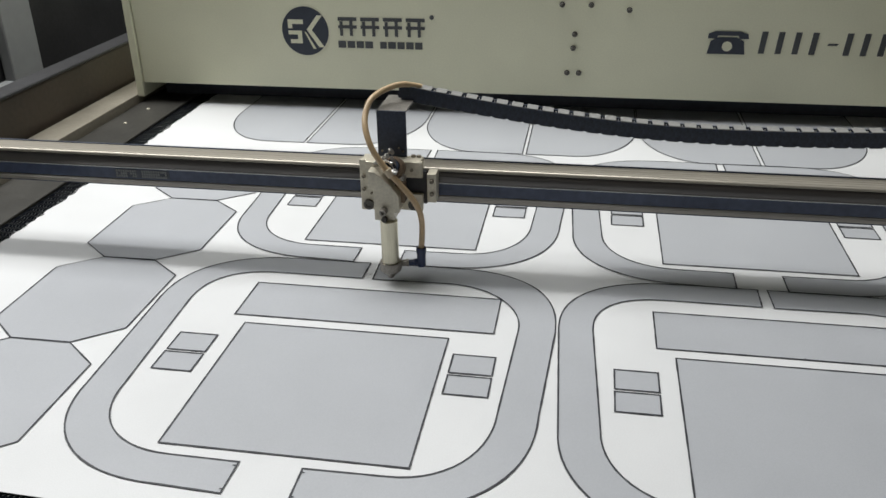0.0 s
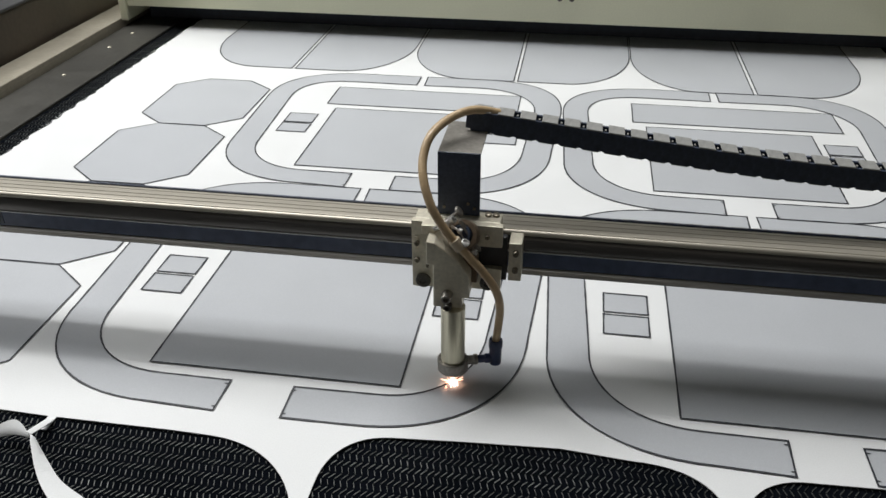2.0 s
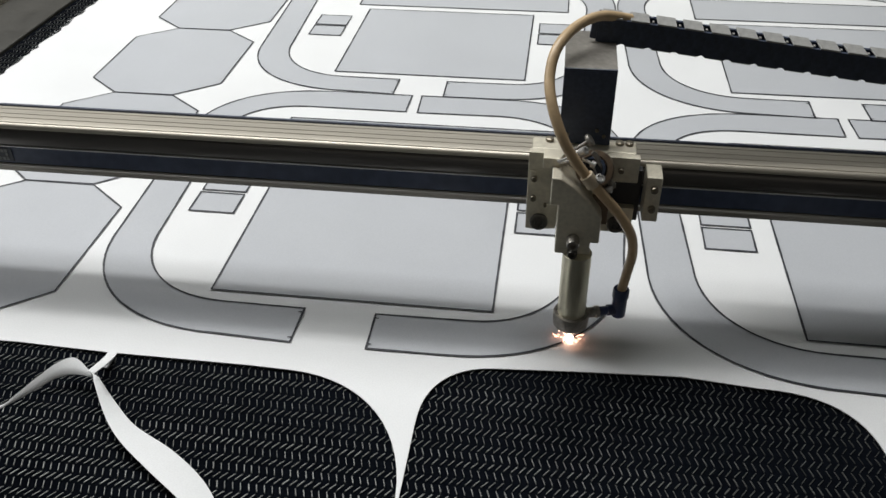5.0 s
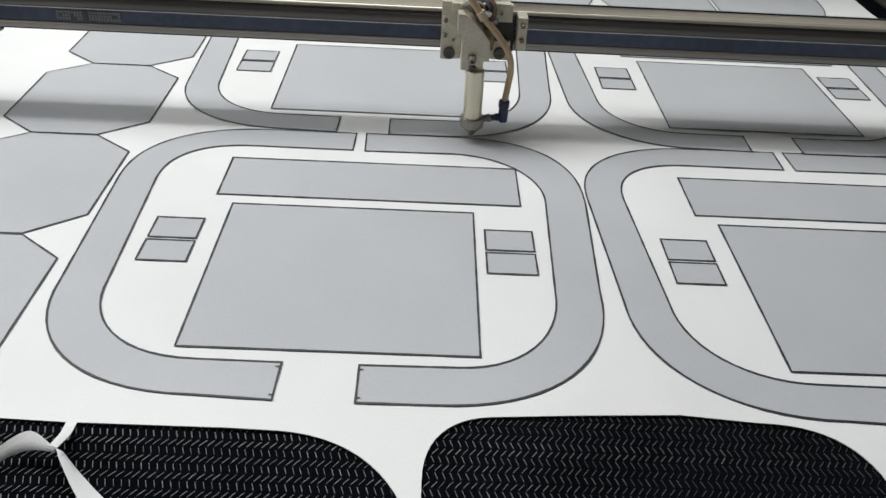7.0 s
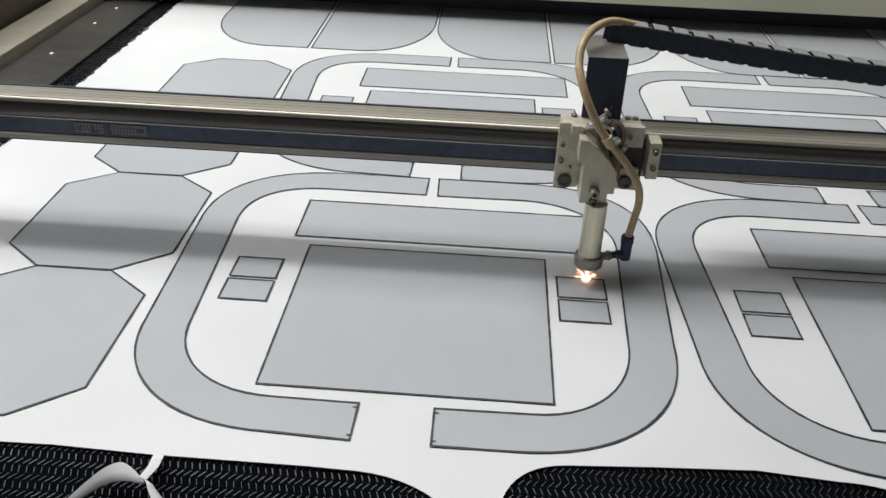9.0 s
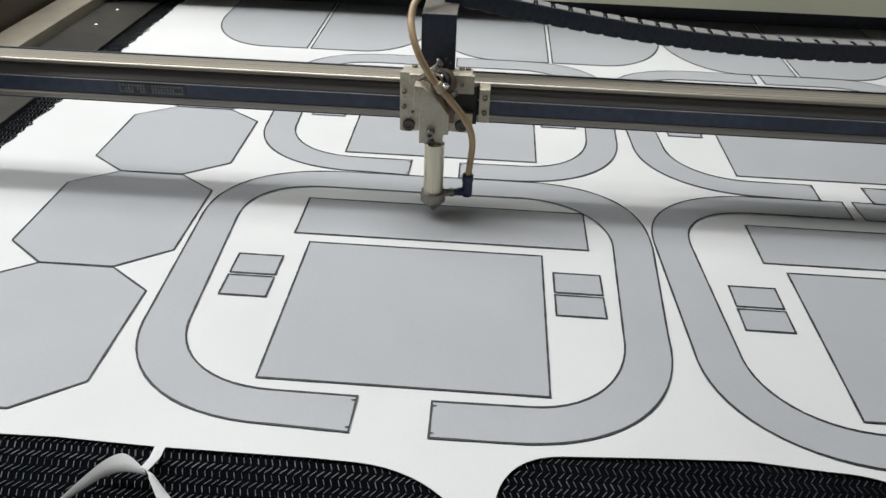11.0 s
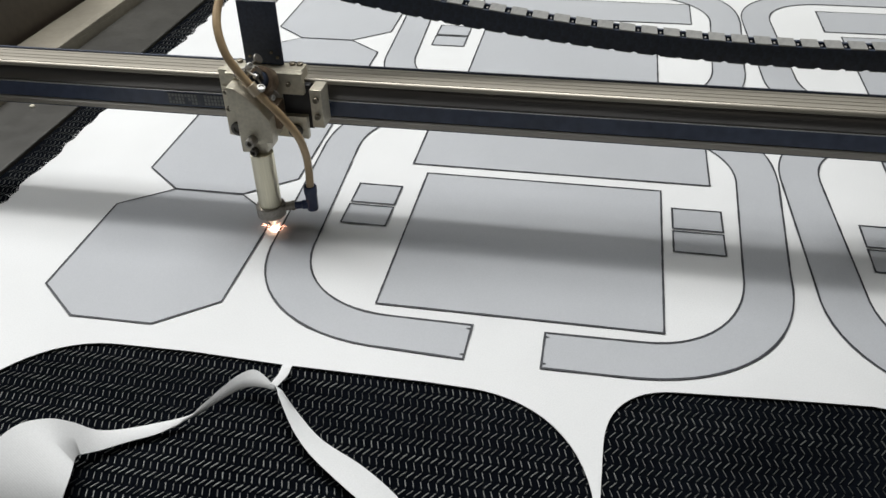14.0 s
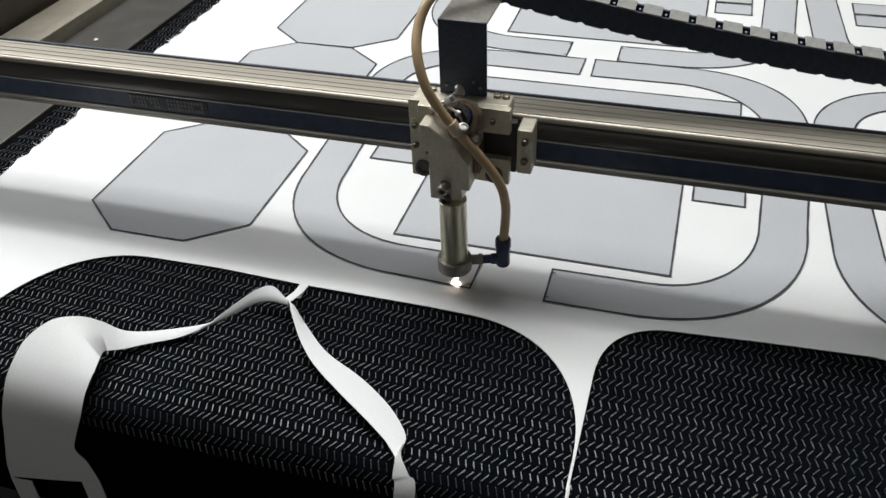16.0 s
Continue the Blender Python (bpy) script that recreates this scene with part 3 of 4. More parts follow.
def rear_cover():
    y = 1.22
    cover = thing("rear_cover", "cream painted steel cover over the rear bed", "machine cover")
    # top and roof are unseen, set high to shade the rear cloth
    part("cover_panel", box(-0.632, 1.24, y, y + 0.004, 0.050, 0.424, 0.001), CREAM, cover)
    part("cover_flange", box(-0.632, 1.24, y + 0.0042, y + 0.02, 0.050, 0.054), CREAM, cover)
    part("cover_roof", box(-0.66, 1.27, y, 2.2, 0.4245, 0.430), CREAM, cover)
    part("cover_back", box(-0.66, 1.27, 2.196, 2.2, 0.02, 0.424), DARK, cover)
    for x0, x1 in ((-0.652, -0.634), (1.242, 1.26)):
        part("side_leg", box(x0, x1, y - 0.006, 2.19, 0.0155, 0.424, 0.002), CREAM, cover, "cream side leg standing on beam")
    part("inner_baffle", box(-0.62, 1.235, 1.302, 1.312, 0.0015, 0.423), SKIRT, cover, "dark skirt behind the panel")

    def flat(outline, name, material=SIGN, lift=0.0012, label=""):
        return part(name, upright(outline, y - lift, y - lift + 0.0010), material, cover, label)

    def disc(cx, cz, r, n=40):
        return [(cx + r * math.cos(2 * math.pi * k / n), cz + r * math.sin(2 * math.pi * k / n)) for k in range(n)]

    # round emblem: dark disc with pale angular strokes
    flat(disc(-0.210, 0.183, 0.0555), "emblem_disc", SIGN, label="dark round emblem")
    cx, cz = -0.210, 0.183
    for s in ([(-0.040, 0.026), (-0.004, 0.026), (-0.004, 0.016), (-0.030, 0.016), (-0.030, 0.006), (-0.040, 0.006)],
              [(-0.040, 0.001), (-0.008, 0.001), (-0.008, -0.028), (-0.036, -0.028), (-0.036, -0.019), (-0.018, -0.019), (-0.018, -0.008), (-0.040, -0.008)],
              [(0.004, 0.004), (0.030, 0.036), (0.042, 0.036), (0.016, 0.003), (0.044, -0.036), (0.031, -0.036)],
              [(-0.002, 0.000), (0.003, -0.004), (0.024, -0.040), (0.017, -0.040)]):
        flat([(cx + x, cz + z) for x, z in s], "emblem_stroke", CREAM, 0.0024)
    # unreadable lettering as bars
    for k in range(4):
        x = -0.131 + 0.0525 * k
        flat(rectangle(x, x + 0.0435, 0.208, 0.216), "sign_bar", SIGN_GREY)
        flat(rectangle(x, x + 0.0435, 0.191, 0.198), "sign_bar", SIGN_GREY)
        flat(rectangle(x + 0.004, x + 0.011, 0.1745, 0.207), "sign_bar", SIGN_GREY, 0.0024)
        flat(rectangle(x + 0.027, x + 0.034, 0.1745, 0.2155), "sign_bar", SIGN_GREY, 0.0024)
    x = -0.133
    for k, w in enumerate((0.018, 0.018, 0.017, 0.018, 0, 0.015, 0.018, 0.017, 0.017, 0.017)):
        if w:
            flat(rectangle(x, x + w, 0.147, 0.1625), "sign_bar", SIGN_GREY)
        x += (w or 0.010) + 0.0035
    flat(disc(0.086, 0.219, 0.005, 16), "sign_dot", SIGN_GREY)
    # telephone pictogram
    px, pz = 0.725, 0.178
    flat([(px - 0.040, pz - 0.024), (px - 0.034, pz + 0.004), (px - 0.018, pz + 0.012), (px + 0.018, pz + 0.012), (px + 0.034, pz + 0.004), (px + 0.038, pz - 0.024)], "phone_body", SIGN, label="telephone pictogram base")
    flat([(px - 0.041, pz + 0.009), (px - 0.040, pz + 0.019), (px - 0.026, pz + 0.0245), (px + 0.026, pz + 0.0245), (px + 0.041, pz + 0.019), (px + 0.043, pz + 0.009), (px + 0.024, pz + 0.009), (px + 0.021, pz + 0.0155), (px - 0.021, pz + 0.0155), (px - 0.023, pz + 0.009)], "phone_receiver", SIGN, 0.0024)
    flat(disc(px, pz - 0.007, 0.0105, 24), "phone_dial", CREAM, 0.0036)
    # number shown as plain bars
    x = 0.790
    for k in range(11):
        w, h0, h1 = (0.020, 0.177, 0.181) if k in (4, 8) else (0.012, 0.157, 0.203)
        flat([(x, h0), (x + w, h0), (x + w + 0.004, h1), (x + 0.004, h1)], "sign_bar", SIGN_GREY)
        x += 0.034
    # bolts left open in the panel
    for bx, bz in ((0.373, 0.252), (0.435, 0.252), (0.516, 0.243), (0.403, 0.189), (0.401, 0.159), (0.390, 0.104), (0.416, 0.104)):
        m = Matrix.Translation((bx, y, bz)) @ Matrix.Rotation(math.pi / 2, 4, "X")
        bm = lathe([(0.0062, 0), (0.0062, 0.002), (0.0042, 0.0025), (0.0042, 0.009), (0.0030, 0.010), (0, 0.010)], 12, m=m)
        part("bolt", bm, BOLT, cover, "dark bolt end")


# ---------------------------------------------------------------- gantry with carriage and cable chain
HEAD = [(0, 0.1716, 0.3954), (0.5, 0.3215, 0.3868), (1, 0.3666, 0.2818), (1.5, 0.3612, 0.1278), (2, 0.3337, 0.0136), (2.5, 0.2697, -0.0193), (3,
        0.1932, -0.0215), (3.5, 0.1692, -0.0289), (4, 0.1925, -0.0725), (4.5, 0.2897, -0.0675), (4.7, 0.3130, -0.0621), (5, 0.3520, -0.0300), (5.3, 0.3860,
        0.0220), (5.6, 0.4080, 0.1000), (5.9, 0.4140, 0.1900), (6.2, 0.4130, 0.2750), (6.5, 0.3920, 0.3650), (6.7, 0.3600, 0.4050), (6.9, 0.3128, 0.4270), (7,
        0.2812, 0.4457), (7.5, 0.1496, 0.4471), (8, 0.1943, 0.3697), (8.5, 0.2780, 0.2455), (8.7, 0.2907, 0.2150), (9, 0.3250, 0.2170), (9.25, 0.3450,
        0.2050), (9.5, 0.3430, 0.1600), (9.75, 0.3200, 0.1360), (10, 0.2960, 0.1420), (10.25, 0.2880, 0.1900), (10.5, 0.2560, 0.2460), (10.8, 0.1906, 0.3030),
        (11, 0.1423, 0.3417), (11.5, 0.0180, 0.4428), (12, -0.0764, 0.4401), (12.5, -0.1509, 0.3145), (13, -0.1494, 0.2350), (13.5, -0.1481, 0.1677), (14,
        -0.1447, 0.1082), (14.5, -0.1344, 0.0404), (15, -0.1216, 0.0076), (15.5, -0.0477, -0.0507), (16, 0.0846, -0.0623)]
# how far the flame at the nozzle is out, in seconds and share
FLAME = [(0, 0.10), (0.3, 0.0), (1.2, 0.0), (1.5, 0.06), (1.8, 0.7), (2.0, 0.9), (2.5, 1.0), (3.0, 0.9), (3.3, 0.5), (3.5, 0.3), (3.8, 0.6), (4.0, 0.7), (4.5, 1.0), (4.7, 1.0), (6.6, 0.9), (6.9, 0.0), (7.4, 0.0), (7.5, 0.06), (7.7, 0.0), (8.4, 0.0), (8.7, 0.6),
         (9.0, 0.8), (10.2, 0.7), (10.4, 0.0), (12.3, 0.0), (12.5, 0.22), (13.0, 0.7), (13.5, 0.9), (14.0, 0.9), (14.5, 1.0), (15.0, 1.0), (15.5, 0.55), (16.0, 0.50)]


def glide(rows, t):
    """Smooth course through timed rows."""
    if t <= rows[0][0]:
        return rows[0][1:]
    for i in range(len(rows) - 1):
        if rows[i][0] <= t <= rows[i + 1][0]:
            a, b = rows[i], rows[i + 1]
            p, q = rows[max(i - 1, 0)], rows[min(i + 2, len(rows) - 1)]
            h = b[0] - a[0]
            u = (t - a[0]) / h
            out = []
            for k in range(1, len(a)):
                ma = (b[k] - p[k]) / max(b[0] - p[0], 1e-6) * h
                mb = (q[k] - a[k]) / max(q[0] - a[0], 1e-6) * h
                out.append((2 * u ** 3 - 3 * u * u + 1) * a[k] + (u ** 3 - 2 * u * u + u) * ma + (3 * u * u - 2 * u ** 3) * b[k] + (u ** 3 - u * u) * mb)
            return tuple(out)
    return rows[-1][1:]


def screw(x, y, z, r, h, parent, material=SCREW, name="screw", label=""):
    m = Matrix.Translation((x, y, z)) @ Matrix.Rotation(math.pi / 2, 4, "X")
    bm = lathe([(r, 0), (r, h * 0.8), (r * 0.85, h), (r * 0.5, h), (r * 0.45, h * 0.6), (0, h * 0.6)], 14, m=m)
    return smooth(part(name, bm, material, parent, label))


def gantry():
    g = thing("gantry", "aluminium cross rail with navy strip above the fabric", "gantry")
    x0, x1 = -0.72, 1.335
    # section of the rail in depth and height; grooves in its front
    section = [(0.089, 0.110), (0.089, 0.158), (0.086, 0.161), (0.0820, 0.1612), (0.0815, 0.1606), (0.0805, 0.1606), (0.0800, 0.1612), (0.0725, 0.1614), (0.0720, 0.1608), (0.0710, 0.1608), (0.0705, 0.1615), (0.0645, 0.1617), (0.0640, 0.1611), (0.0630, 0.1611),
               (0.0625, 0.1618), (0.0575, 0.1620), (0.0552, 0.1617), (0.0548, 0.1609), (0.0538, 0.1609), (0.0532, 0.1616), (0.0518, 0.1612), (0.0506, 0.1602), (0.0500, 0.1588), (0.0500, 0.1570), (0.0540, 0.1566), (0.0545, 0.1400),
               (0.0505, 0.1396), (0.0505, 0.1386), (0.0560, 0.1382), (0.0560, 0.1196), (0.0530, 0.1190), (0.0530, 0.1100)]
    bm = bmesh.new()
    ends = [[bm.verts.new((x, y, z)) for y, z in section] for x in (x0, x1)]
    n = len(section)
    for i in range(n):
        bm.faces.new((ends[0][i], ends[0][(i + 1) % n], ends[1][(i + 1) % n], ends[1][i]))
    bm.faces.new(ends[0]), bm.faces.new(ends[1][::-1])
    bmesh.ops.recalc_face_normals(bm, faces=bm.faces[:])
    smooth(part("rail", bm, ALU, g, "anodised aluminium guide rail"), 40)
    part("toothed_strip", box(x0 + 0.01, x1 - 0.01, 0.0506, 0.0559, 0.1200, 0.1380, 0.0006), NAVY, g, "navy strip in the rail groove")
    # satin band with a rounded upper edge
    band = [(0.0539, 0.1402), (0.0496, 0.1402), (0.0492, 0.1425), (0.0490, 0.1450), (0.0491, 0.1480), (0.0495, 0.1508), (0.0502, 0.1532), (0.0512, 0.1550), (0.0525, 0.1561), (0.0539, 0.1565)]
    bm = bmesh.new()
    ends = [[bm.verts.new((x, y, z)) for y, z in band] for x in (x0 + 0.01, x1 - 0.01)]
    for i in range(len(band)):
        k = (i + 1) % len(band)
        bm.faces.new((ends[0][i], ends[0][k], ends[1][k], ends[1][i]))
    bm.faces.new(ends[0]), bm.faces.new(ends[1][::-1])
    bmesh.ops.recalc_face_normals(bm, faces=bm.faces[:])
    smooth(part("groove_strip", bm, CHARCOAL, g, "charcoal satin band"), 40)
    part("edge_line", box(x0 + 0.01, x1 - 0.01, 0.0484, 0.0504, 0.1384, 0.1396, 0.0002), EDGE, g, "thin polished edge")
    lip = [(0.0503, 0.1193), (0.0500, 0.1180), (0.0575, 0.1078), (0.0590, 0.1072), (0.0590, 0.1095), (0.0527, 0.1104), (0.0527, 0.1193)]
    bm = bmesh.new()
    ends = [[bm.verts.new((x, y, z)) for y, z in lip] for x in (x0 + 0.01, x1 - 0.01)]
    for i in range(len(lip)):
        k = (i + 1) % len(lip)
        bm.faces.new((ends[0][i], ends[0][k], ends[1][k], ends[1][i]))
    bm.faces.new(ends[0]), bm.faces.new(ends[1][::-1])
    bmesh.ops.recalc_face_normals(bm, faces=bm.faces[:])
    smooth(part("lower_lip", bm, LIP, g, "grey metal lower lip"), 25)
    part("back_edge", box(x0 + 0.01, x1 - 0.01, 0.0875, 0.0900, 0.1592, 0.1624, 0.0003), BLACK, g, "thin black rear edge")
    part("rail_base", box(x0 + 0.01, x1 - 0.01, 0.0610, 0.086, 0.1046, 0.1090), BLACK, g, "black strip below rail")
    s = part("rail_sticker", box(-0.268, -0.180, 0.0497, 0.0505, 0.1225, 0.1360), STICKER, g, "worn sticker with faded print")
    rng = random.Random(3)
    for row in range(3):
        for k in range(22):
            x = -0.2665 + 0.0038 * k
            if k in (9, 10) or rng.random() < 0.15:
                continue
            part("print_bar", box(x, x + 0.0027, 0.0491, 0.0496, 0.1235 + 0.0042 * row, 0.1268 + 0.0042 * row), STICKER_INK, s)
    for x in (x0, x1 - 0.03):
        part("end_block", box(x - 0.002, x + 0.032, 0.035, 0.115, 0.0215, 0.165, 0.003), PLATE, g, "milled end block on the beam")
    part("chain_tray", box(0.45, x1 - 0.04, 0.0895, 0.126, 0.1204, 0.1226), ALU, g)
    return g


def carriage():
    """The sliding head; its origin is under the nozzle, on the cloth."""
    outline = [(-0.046, 0.102), (-0.040, 0.101), (-0.020, 0.103), (-0.020, 0.106), (0.020, 0.104), (0.044, 0.103), (0.0445, 0.129), (0.019, 0.129), (0.019, 0.154), (0.0445, 0.154), (0.0445, 0.1772), (0.0100, 0.1777), (-0.046, 0.1780)]
    c = thing("laser_head", "milled aluminium laser head with lens tube, sliding on rail", "laser head")
    part("carriage_plate", upright(outline, 0.0270, 0.0345, 0.0006), PLATE, c)
    part("backing_block", box(-0.042, 0.0490, 0.0348, 0.0430, 0.112, 0.162, 0.001), DARK, c, "dark slide block against the rail")
    part("top_slide", box(-0.044, 0.042, 0.0348, 0.054, 0.1655, 0.1775, 0.0012), PLATE, c)
    # lens holder in front of the plate
    holder = [(-0.0195, 0.0995), (0.0095, 0.0995), (0.0095, 0.112), (0.0165, 0.112), (0.0165, 0.138), (0.0060, 0.152), (-0.0080, 0.165), (-0.0180, 0.172), (-0.0260, 0.173), (-0.0260, 0.147), (-0.0195, 0.147)]
    part("lens_holder", upright(holder, -0.0040, 0.0268, 0.0012), PLATE, c, "milled lens tube holder")
    smooth(part("lens_tube", lathe([(0.0118, 0.0325), (0.0124, 0.0330), (0.0124, 0.0990), (0.0118, 0.0994)], 40), TUBE, c, "brushed metal lens tube"))
    smooth(part("nozzle", lathe([(0.0030, 0.0075), (0.0042, 0.0085), (0.0055, 0.0115), (0.0130, 0.0185), (0.0158, 0.0215), (0.0162, 0.0325), (0.0156, 0.0340), (0.0125, 0.0342)], 40), NOZZLE, c, "worn grey conical nozzle"), 28)
    # mirror mount: angled housing with a dark bore, springs and levers
    m = Matrix.Translation((0.0080, 0.0140, 0.1730)) @ Matrix.Rotation(radians(58), 4, "X") @ Matrix.Rotation(radians(-12), 4, "Y")
    smooth(part("mirror_mount", lathe([(0.0150, -0.006), (0.0155, 0.004), (0.0150, 0.006), (0.0112, 0.0066), (0.0105, 0.002), (0, 0.002)], 28, m=m), COPPER, c, "brown round mirror mount"))
    smooth(part("mirror_bore", lathe([(0.0098, 0.0024), (0.0098, 0.0100), (0.0078, 0.0104), (0.0072, 0.0040), (0, 0.0040)], 24, m=m), BLACK, c))
    lever = [(x - 0.003, z + 0.008) for x, z in ((0.0060, 0.1825), (0.0080, 0.1850), (0.0110, 0.1830), (0.0190, 0.1690), (0.0250, 0.1585), (0.0285, 0.1560), (0.0290, 0.1520), (0.0255, 0.1500), (0.0225, 0.1525), (0.0215, 0.1580), (0.0160, 0.1675))]
    part("lever", upright(lever, 0.0080, 0.0094, 0.0004), NOZZLE, c, "thin grey spring lever")
    for (x, y, z), turn, ln, r in (((-0.0080, 0.0140, 0.1850), 45, 0.022, 1.0), ((0.0100, 0.0010, 0.1690), 20, 0.013, 1.15), ((0.0160, 0.0040, 0.1610), 80, 0.014, 0.8), ((-0.014, 0.012, 0.180), 60, 0.016, 0.9), ((0.0020, 0.0060, 0.1840), 110, 0.012, 0.8)):
        m = Matrix.Translation((x, y, z)) @ Matrix.Rotation(radians(turn), 4, "Y") @ Matrix.Rotation(radians(20), 4, "X")
        smooth(part("adjusting_screw", lathe([(0.0014 * r, -ln / 2), (0.0014 * r, ln * 0.18), (0.0034 * r, ln * 0.2), (0.0036 * r, ln * 0.48), (0.0024 * r, ln * 0.5), (0.0020 * r, ln * 0.4), (0, ln * 0.4)], 14, m=m), POLISHED, c, "small silver adjusting screw"))
    smooth(part("lever_knob", lathe([(0.0015, -0.018), (0.0015, -0.003), (0.0050, -0.0015), (0.0056, 0), (0.0050, 0.0015), (0.0015, 0.002)], 16, m=Matrix.Translation((0.0020, 0.0240, 0.1935)) @ Matrix.Rotation(radians(50), 4, "Y")), NOZZLE, c))
    smooth(part("spring_wire", sweep([(-0.003, 0.010, 0.183), (0.004, 0.008, 0.181), (0.0085, 0.007, 0.173), (0.0085, 0.009, 0.165), (0.004, 0.011, 0.161)], 0.0010, 8), POLISHED, c))
    smooth(part("spring_wire", sweep([(-0.022, 0.014, 0.178), (-0.016, 0.011, 0.183), (-0.010, 0.012, 0.187), (-0.004, 0.016, 0.190)], 0.0011, 8), POLISHED, c))
    part("mount_block", box(0.008, 0.022, 0.0100, 0.0268, 0.122, 0.150, 0.001), COPPER, c, "brown block behind hose")
    part("mirror_bracket", prism([(-0.034, 0.0150), (-0.020, 0.0150), (-0.016, 0.0268), (-0.034, 0.0268)], 0.170, 0.1800, 0.001), PLATE, c)
    part("corner_lug", box(-0.0440, -0.0400, 0.0250, 0.0268, 0.146, 0.161, 0.0004), PLATE, c)
    # screws on the plate
    for x, z, r in ((-0.0405, 0.1535, 0.0028), (-0.0405, 0.1340, 0.0028), (0.012, 0.167, 0.0022), (0.030, 0.166, 0.0024), (-0.030, 0.128, 0.0015)):
        screw(x, 0.0268, z, r, 0.0035, c)
    for x, z in ((-0.0345, 0.1105), (0.0310, 0.1130)):
        screw(x, 0.0268, z, 0.0078, 0.004, c, BOLT, "guide_wheel_bolt", "large dark wheel bolt")
    screw(-0.0050, -0.0042, 0.1155, 0.0054, 0.011, c, NOZZLE, "clamp_bolt", "grey hexagon clamp bolt")
    screw(-0.0045, -0.0040, 0.1030, 0.0042, 0.007, c, BOLT, "clamp_knob", "dark knurled clamp knob")
    # belt clamp block beside the plate
    b = part("belt_clamp", box(0.0515, 0.0645, 0.0240, 0.0470, 0.119, 0.162, 0.001), PLATE, c, "milled belt clamp block")
    for z in (0.1515, 0.1325):
        screw(0.0585, 0.0239, z, 0.0032, 0.004, b)
    # top of plate: small screws
    for x in (-0.030, 0.028, 0.036):
        m = Matrix.Translation((x, 0.0490, 0.1775))
        smooth(part("top_screw", lathe([(0.0035, 0), (0.0035, 0.0025), (0.0022, 0.003), (0, 0.003)], 12, m=m), SCREW, c))
    # black angle bracket that carries the chain end
    br = part("chain_bracket", box(-0.0225, 0.0195, 0.0460, 0.0480, 0.1776, 0.2447, 0.0004), BLACK, c, "black bent sheet bracket")
    part("bracket_top", box(-0.0225, 0.0195, 0.0481, 0.126, 0.2425, 0.2445, 0.0004), LIT_SHEET, br, "bracket top in grey, reflected light painted in")
    for x, z in ((-0.016, 0.186), (0.008, 0.191), (0.014, 0.186)):
        screw(x, 0.0459, z, 0.0016, 0.0015, br, SCREW)
    # air hose from the nozzle elbow up into the chain
    f = smooth(part("air_fitting", lathe([(0.0042, 0.0), (0.0042, 0.018), (0.0052, 0.0185), (0.0052, 0.026)], 16, m=Matrix.Translation((0.0145, 0.006, 0.0285)) @ Matrix.Rotation(math.pi / 2, 4, "Y") @ Matrix.Rotation(radians(-18), 4, "X")), FITTING, c, "dark blue push-in air fitting"))
    smooth(part("fitting_elbow", lathe([(0.0062, 0.0220), (0.0066, 0.0235), (0.0066, 0.042), (0.0062, 0.0425), (0.0074, 0.043), (0.0074, 0.0505), (0.0066, 0.052)], 18, m=Matrix.Translation((0.0425, 0.0150, 0))), FITTING, f))
    smooth(part("fitting_stub", lathe([(0.0048, 0.0), (0.0048, 0.008), (0.0056, 0.0085), (0.0056, 0.012)], 16, m=Matrix.Translation((0.0130, 0.0055, 0.0285)) @ Matrix.Rotation(math.pi / 2, 4, "Y") @ Matrix.Rotation(radians(-18), 4, "X")), NOZZLE, f, "grey metal threaded stub"))
    hose = [(0.0425, 0.0150, 0.048), (0.0450, 0.0120, 0.074), (0.0462, 0.0060, 0.098), (0.0420, 0.0020, 0.120), (0.0280, 0.0000, 0.143), (0.0050, -0.0010, 0.170), (-0.0090, -0.0010, 0.188), (-0.0205, 0.0000, 0.208), (-0.0300, 0.0120, 0.229),
            (-0.0335, 0.0300, 0.245), (-0.0290, 0.0500, 0.260), (-0.0150, 0.0800, 0.2660), (0.0050, 0.1000, 0.2680), (0.0300, 0.1110, 0.2620)]
    h = smooth(part("air_hose", sweep(hose, 0.0043, 14, 7), HOSE, c, "yellowed clear air hose"))
    d = Vector((-0.014, 0, 0.019)).normalized()
    m = Matrix.Translation((0.0040, -0.001, 0.1712)) @ d.to_track_quat("Z", "Y").to_matrix().to_4x4()
    smooth(part("hose_clip", lathe([(0.0052, -0.006), (0.0058, -0.0055), (0.0058, 0.0055), (0.0052, 0.006)], 16, m=m), CLIP, h, "milky plastic hose sleeve"))
    return c


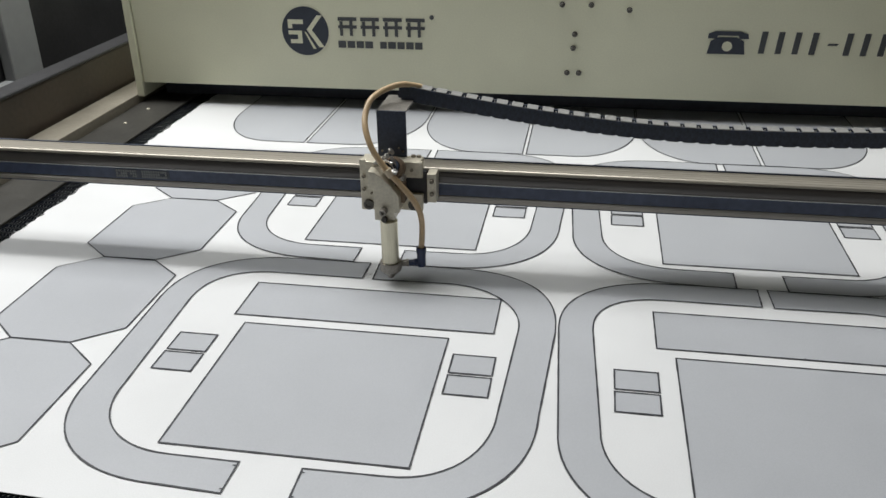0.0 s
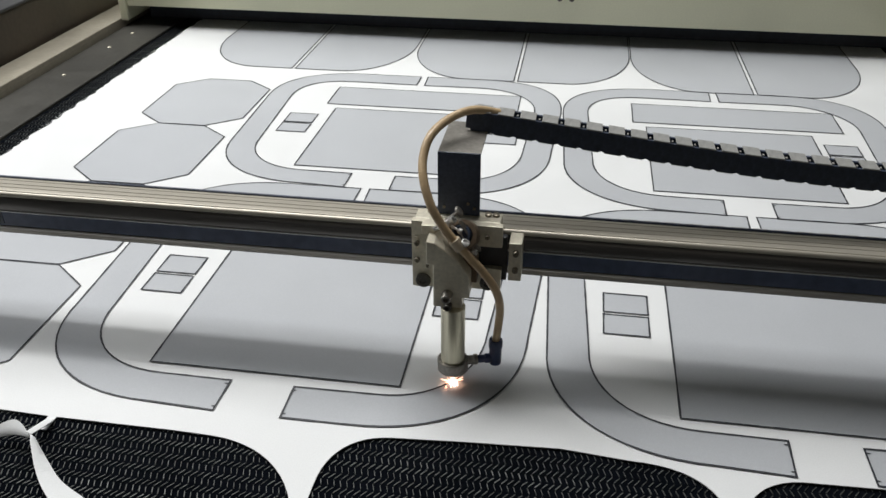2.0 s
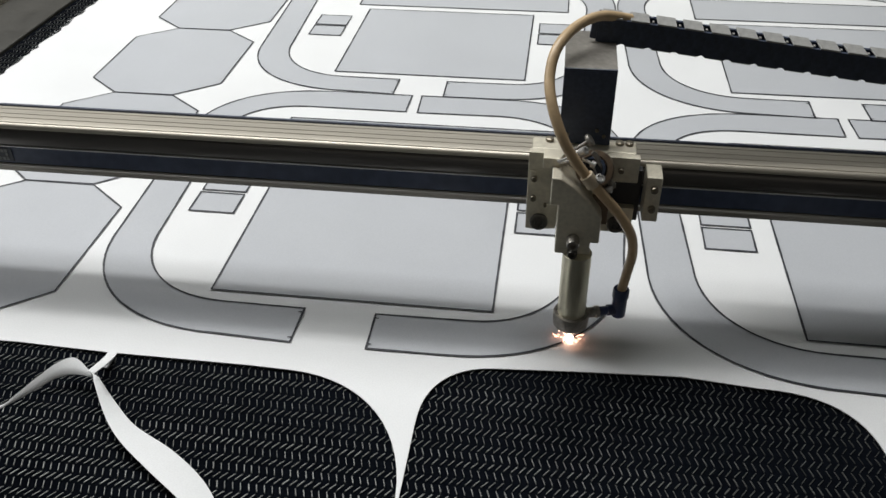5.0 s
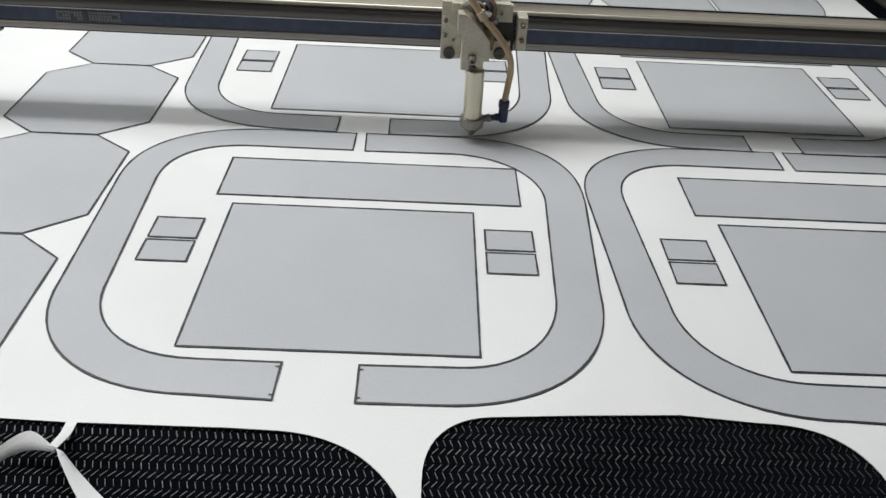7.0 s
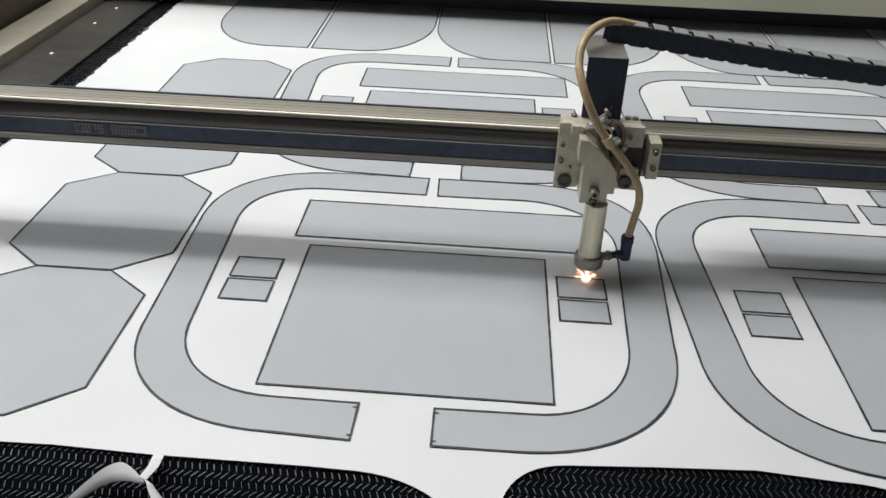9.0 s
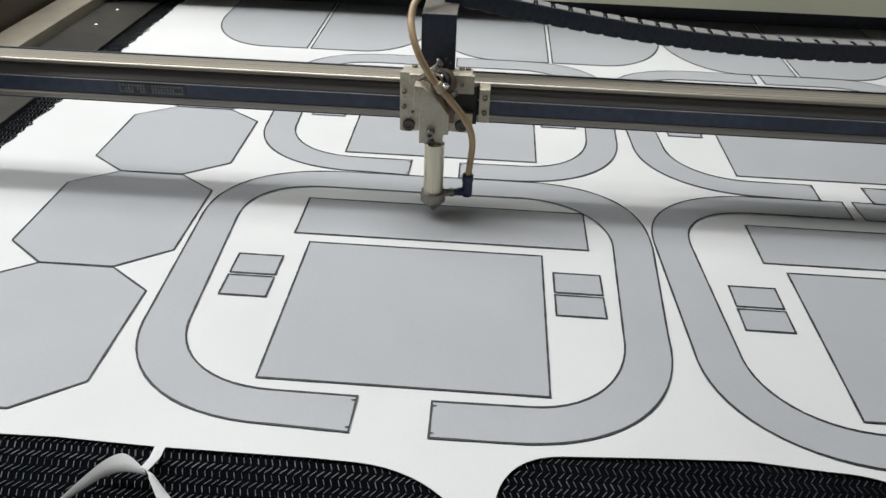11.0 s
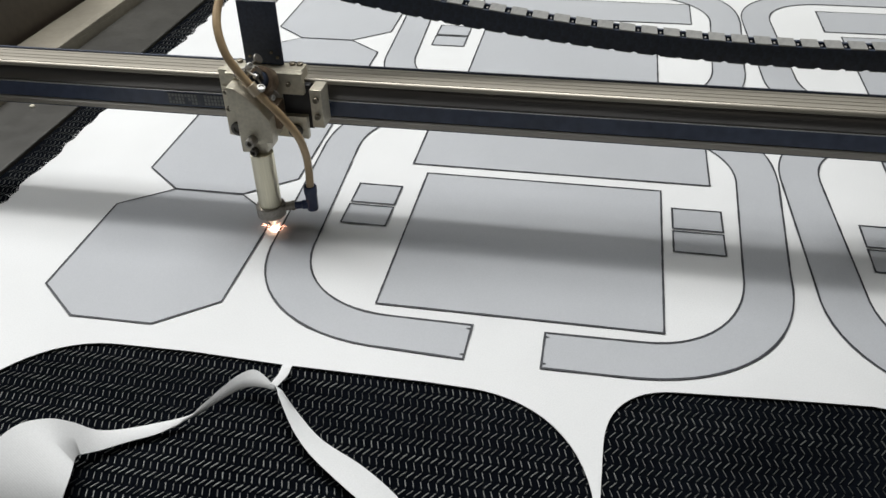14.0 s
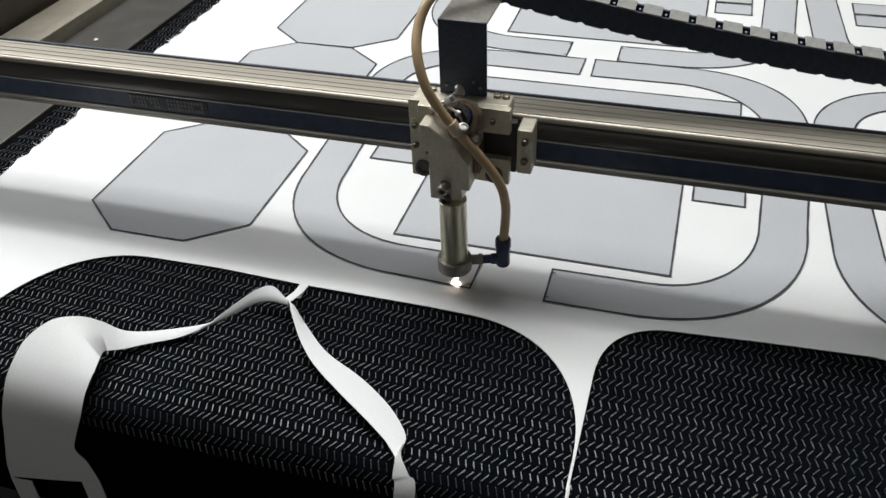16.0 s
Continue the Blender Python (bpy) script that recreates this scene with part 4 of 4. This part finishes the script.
def flame(c):
    """Bright burn spot with a few flying flakes under the nozzle."""
    bm = bmesh.new()
    rng = random.Random(8)
    bmesh.ops.create_icosphere(bm, subdivisions=2, radius=0.0026)
    for v in bm.verts:
        v.co = Vector((v.co.x * 1.7, v.co.y * 1.1, v.co.z * 0.7)) * rng.uniform(0.7, 1.3)
    s = part("spark", bm, SPARK, c, "white-hot cutting spark")
    bm = bmesh.new()
    for _ in range(26):
        a = rng.uniform(0, 2 * math.pi)
        r = rng.uniform(0.002, 0.013)
        p = Vector((r * math.cos(a), r * math.sin(a) * 0.8, rng.uniform(-0.001, 0.005)))
        d = Vector((math.cos(a), math.sin(a), rng.uniform(0, 0.6))) * rng.uniform(0.0012, 0.0035)
        w = Vector((-math.sin(a), math.cos(a), 0)) * rng.uniform(0.0004, 0.0009)
        u = Vector((0, 0, 0.0006))
        q = [bm.verts.new(v) for v in (p - d, p + w, p + d, p - w, p + u)]
        for k in range(4):
            bm.faces.new((q[k], q[(k + 1) % 4], q[4]))
        bm.faces.new(q[3::-1])
    e = part("ember", bm, EMBER, c, "glowing orange flakes")
    return s, e


PITCH, LINKS, FIX_X = 0.0222, 82, 0.500


def chain_link(g):
    y0, y1 = 0.1020, 0.1215
    side = [(-0.0112, -0.0104), (-0.0080, -0.0116), (0.0080, -0.0116), (0.0112, -0.0104), (0.0114, 0.0080), (0.0108, 0.0094), (-0.0108, 0.0094), (-0.0114, 0.0080)]
    bm = upright(side, y0, y0 + 0.0035)
    merge(bm, upright(side, y1 - 0.0035, y1))
    tongue = [(-0.0165, -0.0085), (-0.0100, -0.0095), (-0.0100, 0.0090), (-0.0165, 0.0085)]
    merge(bm, upright(tongue, y0 + 0.0010, y0 + 0.0030))
    box(-0.0070, 0.0070, y0 + 0.003, y1 - 0.003, -0.0112, -0.0094, 0, bm)
    for y in (y0 + 0.0002, y1 - 0.0002):
        m = Matrix.Translation((-0.006, y, -0.001)) @ Matrix.Rotation(math.pi / 2, 4, "X")
        lathe([(0.0056, -0.0003), (0.0056, 0.0003)], 12, bm, m)
    bmesh.ops.recalc_face_normals(bm, faces=bm.faces[:])
    link = part("chain_link", bm, PLASTIC, g)
    cover = box(-0.0080, 0.0080, y0 - 0.0003, y1 + 0.0002, 0.0095, 0.0110, 0.0005)
    box(-0.0116, -0.0098, y0 + 0.0080, y1 - 0.0080, 0.0078, 0.0090, 0.0003, cover)
    part("link_cover", box(-0.0080, 0.0080, y0 + 0.0002, y1 - 0.0002, -0.0125, -0.0117, 0.0003), LIT_PLASTIC, link, "grey link cover with top light painted in")
    part("link_cover", cover, LIT_PLASTIC, link, "grey link cover with top light painted in")
    return link


def chain_curve(x):
    """Course of the cable chain for a head at x: a list of (x, z, angle) a link apart."""
    sag = 0.058 - (0.058 if x > 0 else 0.042) * x
    bend = max(0.87, 0.84 + 0.94 * x)
    end = (x + FIX_X + LINKS * PITCH - 0.02 - 0.14) / 2
    low = 0.1340
    um = 0.47 + 0.35 * max(0.0, 0.1 - x)

    def top(u):
        if u < um:
            return 0.2560 - sag * max(math.sin(math.pi * u / (2 * um)), 0) ** bend
        return 0.2560 - sag * math.cos(math.pi * min(u - um, 0.75) / 1.5)

    out = []
    u = 0.014
    zu = top(end - x)
    r = (zu - low) / 2
    for _ in range(LINKS):
        if x + u < end:
            d = (top(u + 0.004) - top(u - 0.004)) / 0.008
            out.append((x + u, top(u), math.atan(d)))
            u += PITCH / math.sqrt(1 + d * d)
            rest = (x + u - end)
        else:
            a = rest / r
            if a < math.pi:
                out.append((end + r * math.sin(a), low + r + r * math.cos(a), -a))
            else:
                out.append((end - (rest - math.pi * r), low, -math.pi))
            rest += PITCH
    return out


def motions():
    times = sorted({round(0.25 * k, 2) for k in range(65)} | {h[0] for h in HEAD} | {f[0] for f in FLAME})
    heads = {t: glide(HEAD, t) for t in times}
    walk(GANTRY, [(t, pose(0, heads[t][1], 0)) for t in times])
    walk(CARRIAGE, [(t, pose(*heads[t], 0)) for t in times])
    walk(CABLE, [(t, pose(0, heads[t][1], 0)) for t in times])
    rows = []
    for t in times:
        for a, b in zip(FLAME, FLAME[1:]):
            if a[0] <= t <= b[0]:
                s = a[1] + (b[1] - a[1]) * (t - a[0]) / (b[0] - a[0])
        rows.append((t, s))
    walk(FLAME_SPOT, [(t, pose(0, 0, 0.0200 - 0.0185 * min(1, s * 3), 0, 0, 40 * math.sin(t * 9))) for t, s in rows])
    walk(EMBERS, [(t, pose(0, 0, 0.0290 - 0.0275 * min(1, max(0, (s - 0.35) * 2)), 0, 0, 50 * math.sin(t * 7))) for t, s in rows])
    curves = [(t, chain_curve(heads[t][0])) for t in times]
    for k, ob in enumerate(CHAIN):
        walk(ob, [(t, Matrix.Translation((c[k][0], 0, c[k][1])) @ Matrix.Rotation(-c[k][2], 4, "Y")) for t, c in curves])


hall()
bed()
conveyor()
fabric()
rear_cover()
GANTRY = gantry()
CARRIAGE = carriage()
FLAME_SPOT, EMBERS = flame(CARRIAGE)
CABLE = thing("cable_chain", "black plastic cable chain with covers painted grey for top light", "cable chain")
CHAIN = [chain_link(CABLE)]
for _ in range(LINKS - 1):
    CHAIN.append(copy_thing(CHAIN[0], Matrix()))
motions()
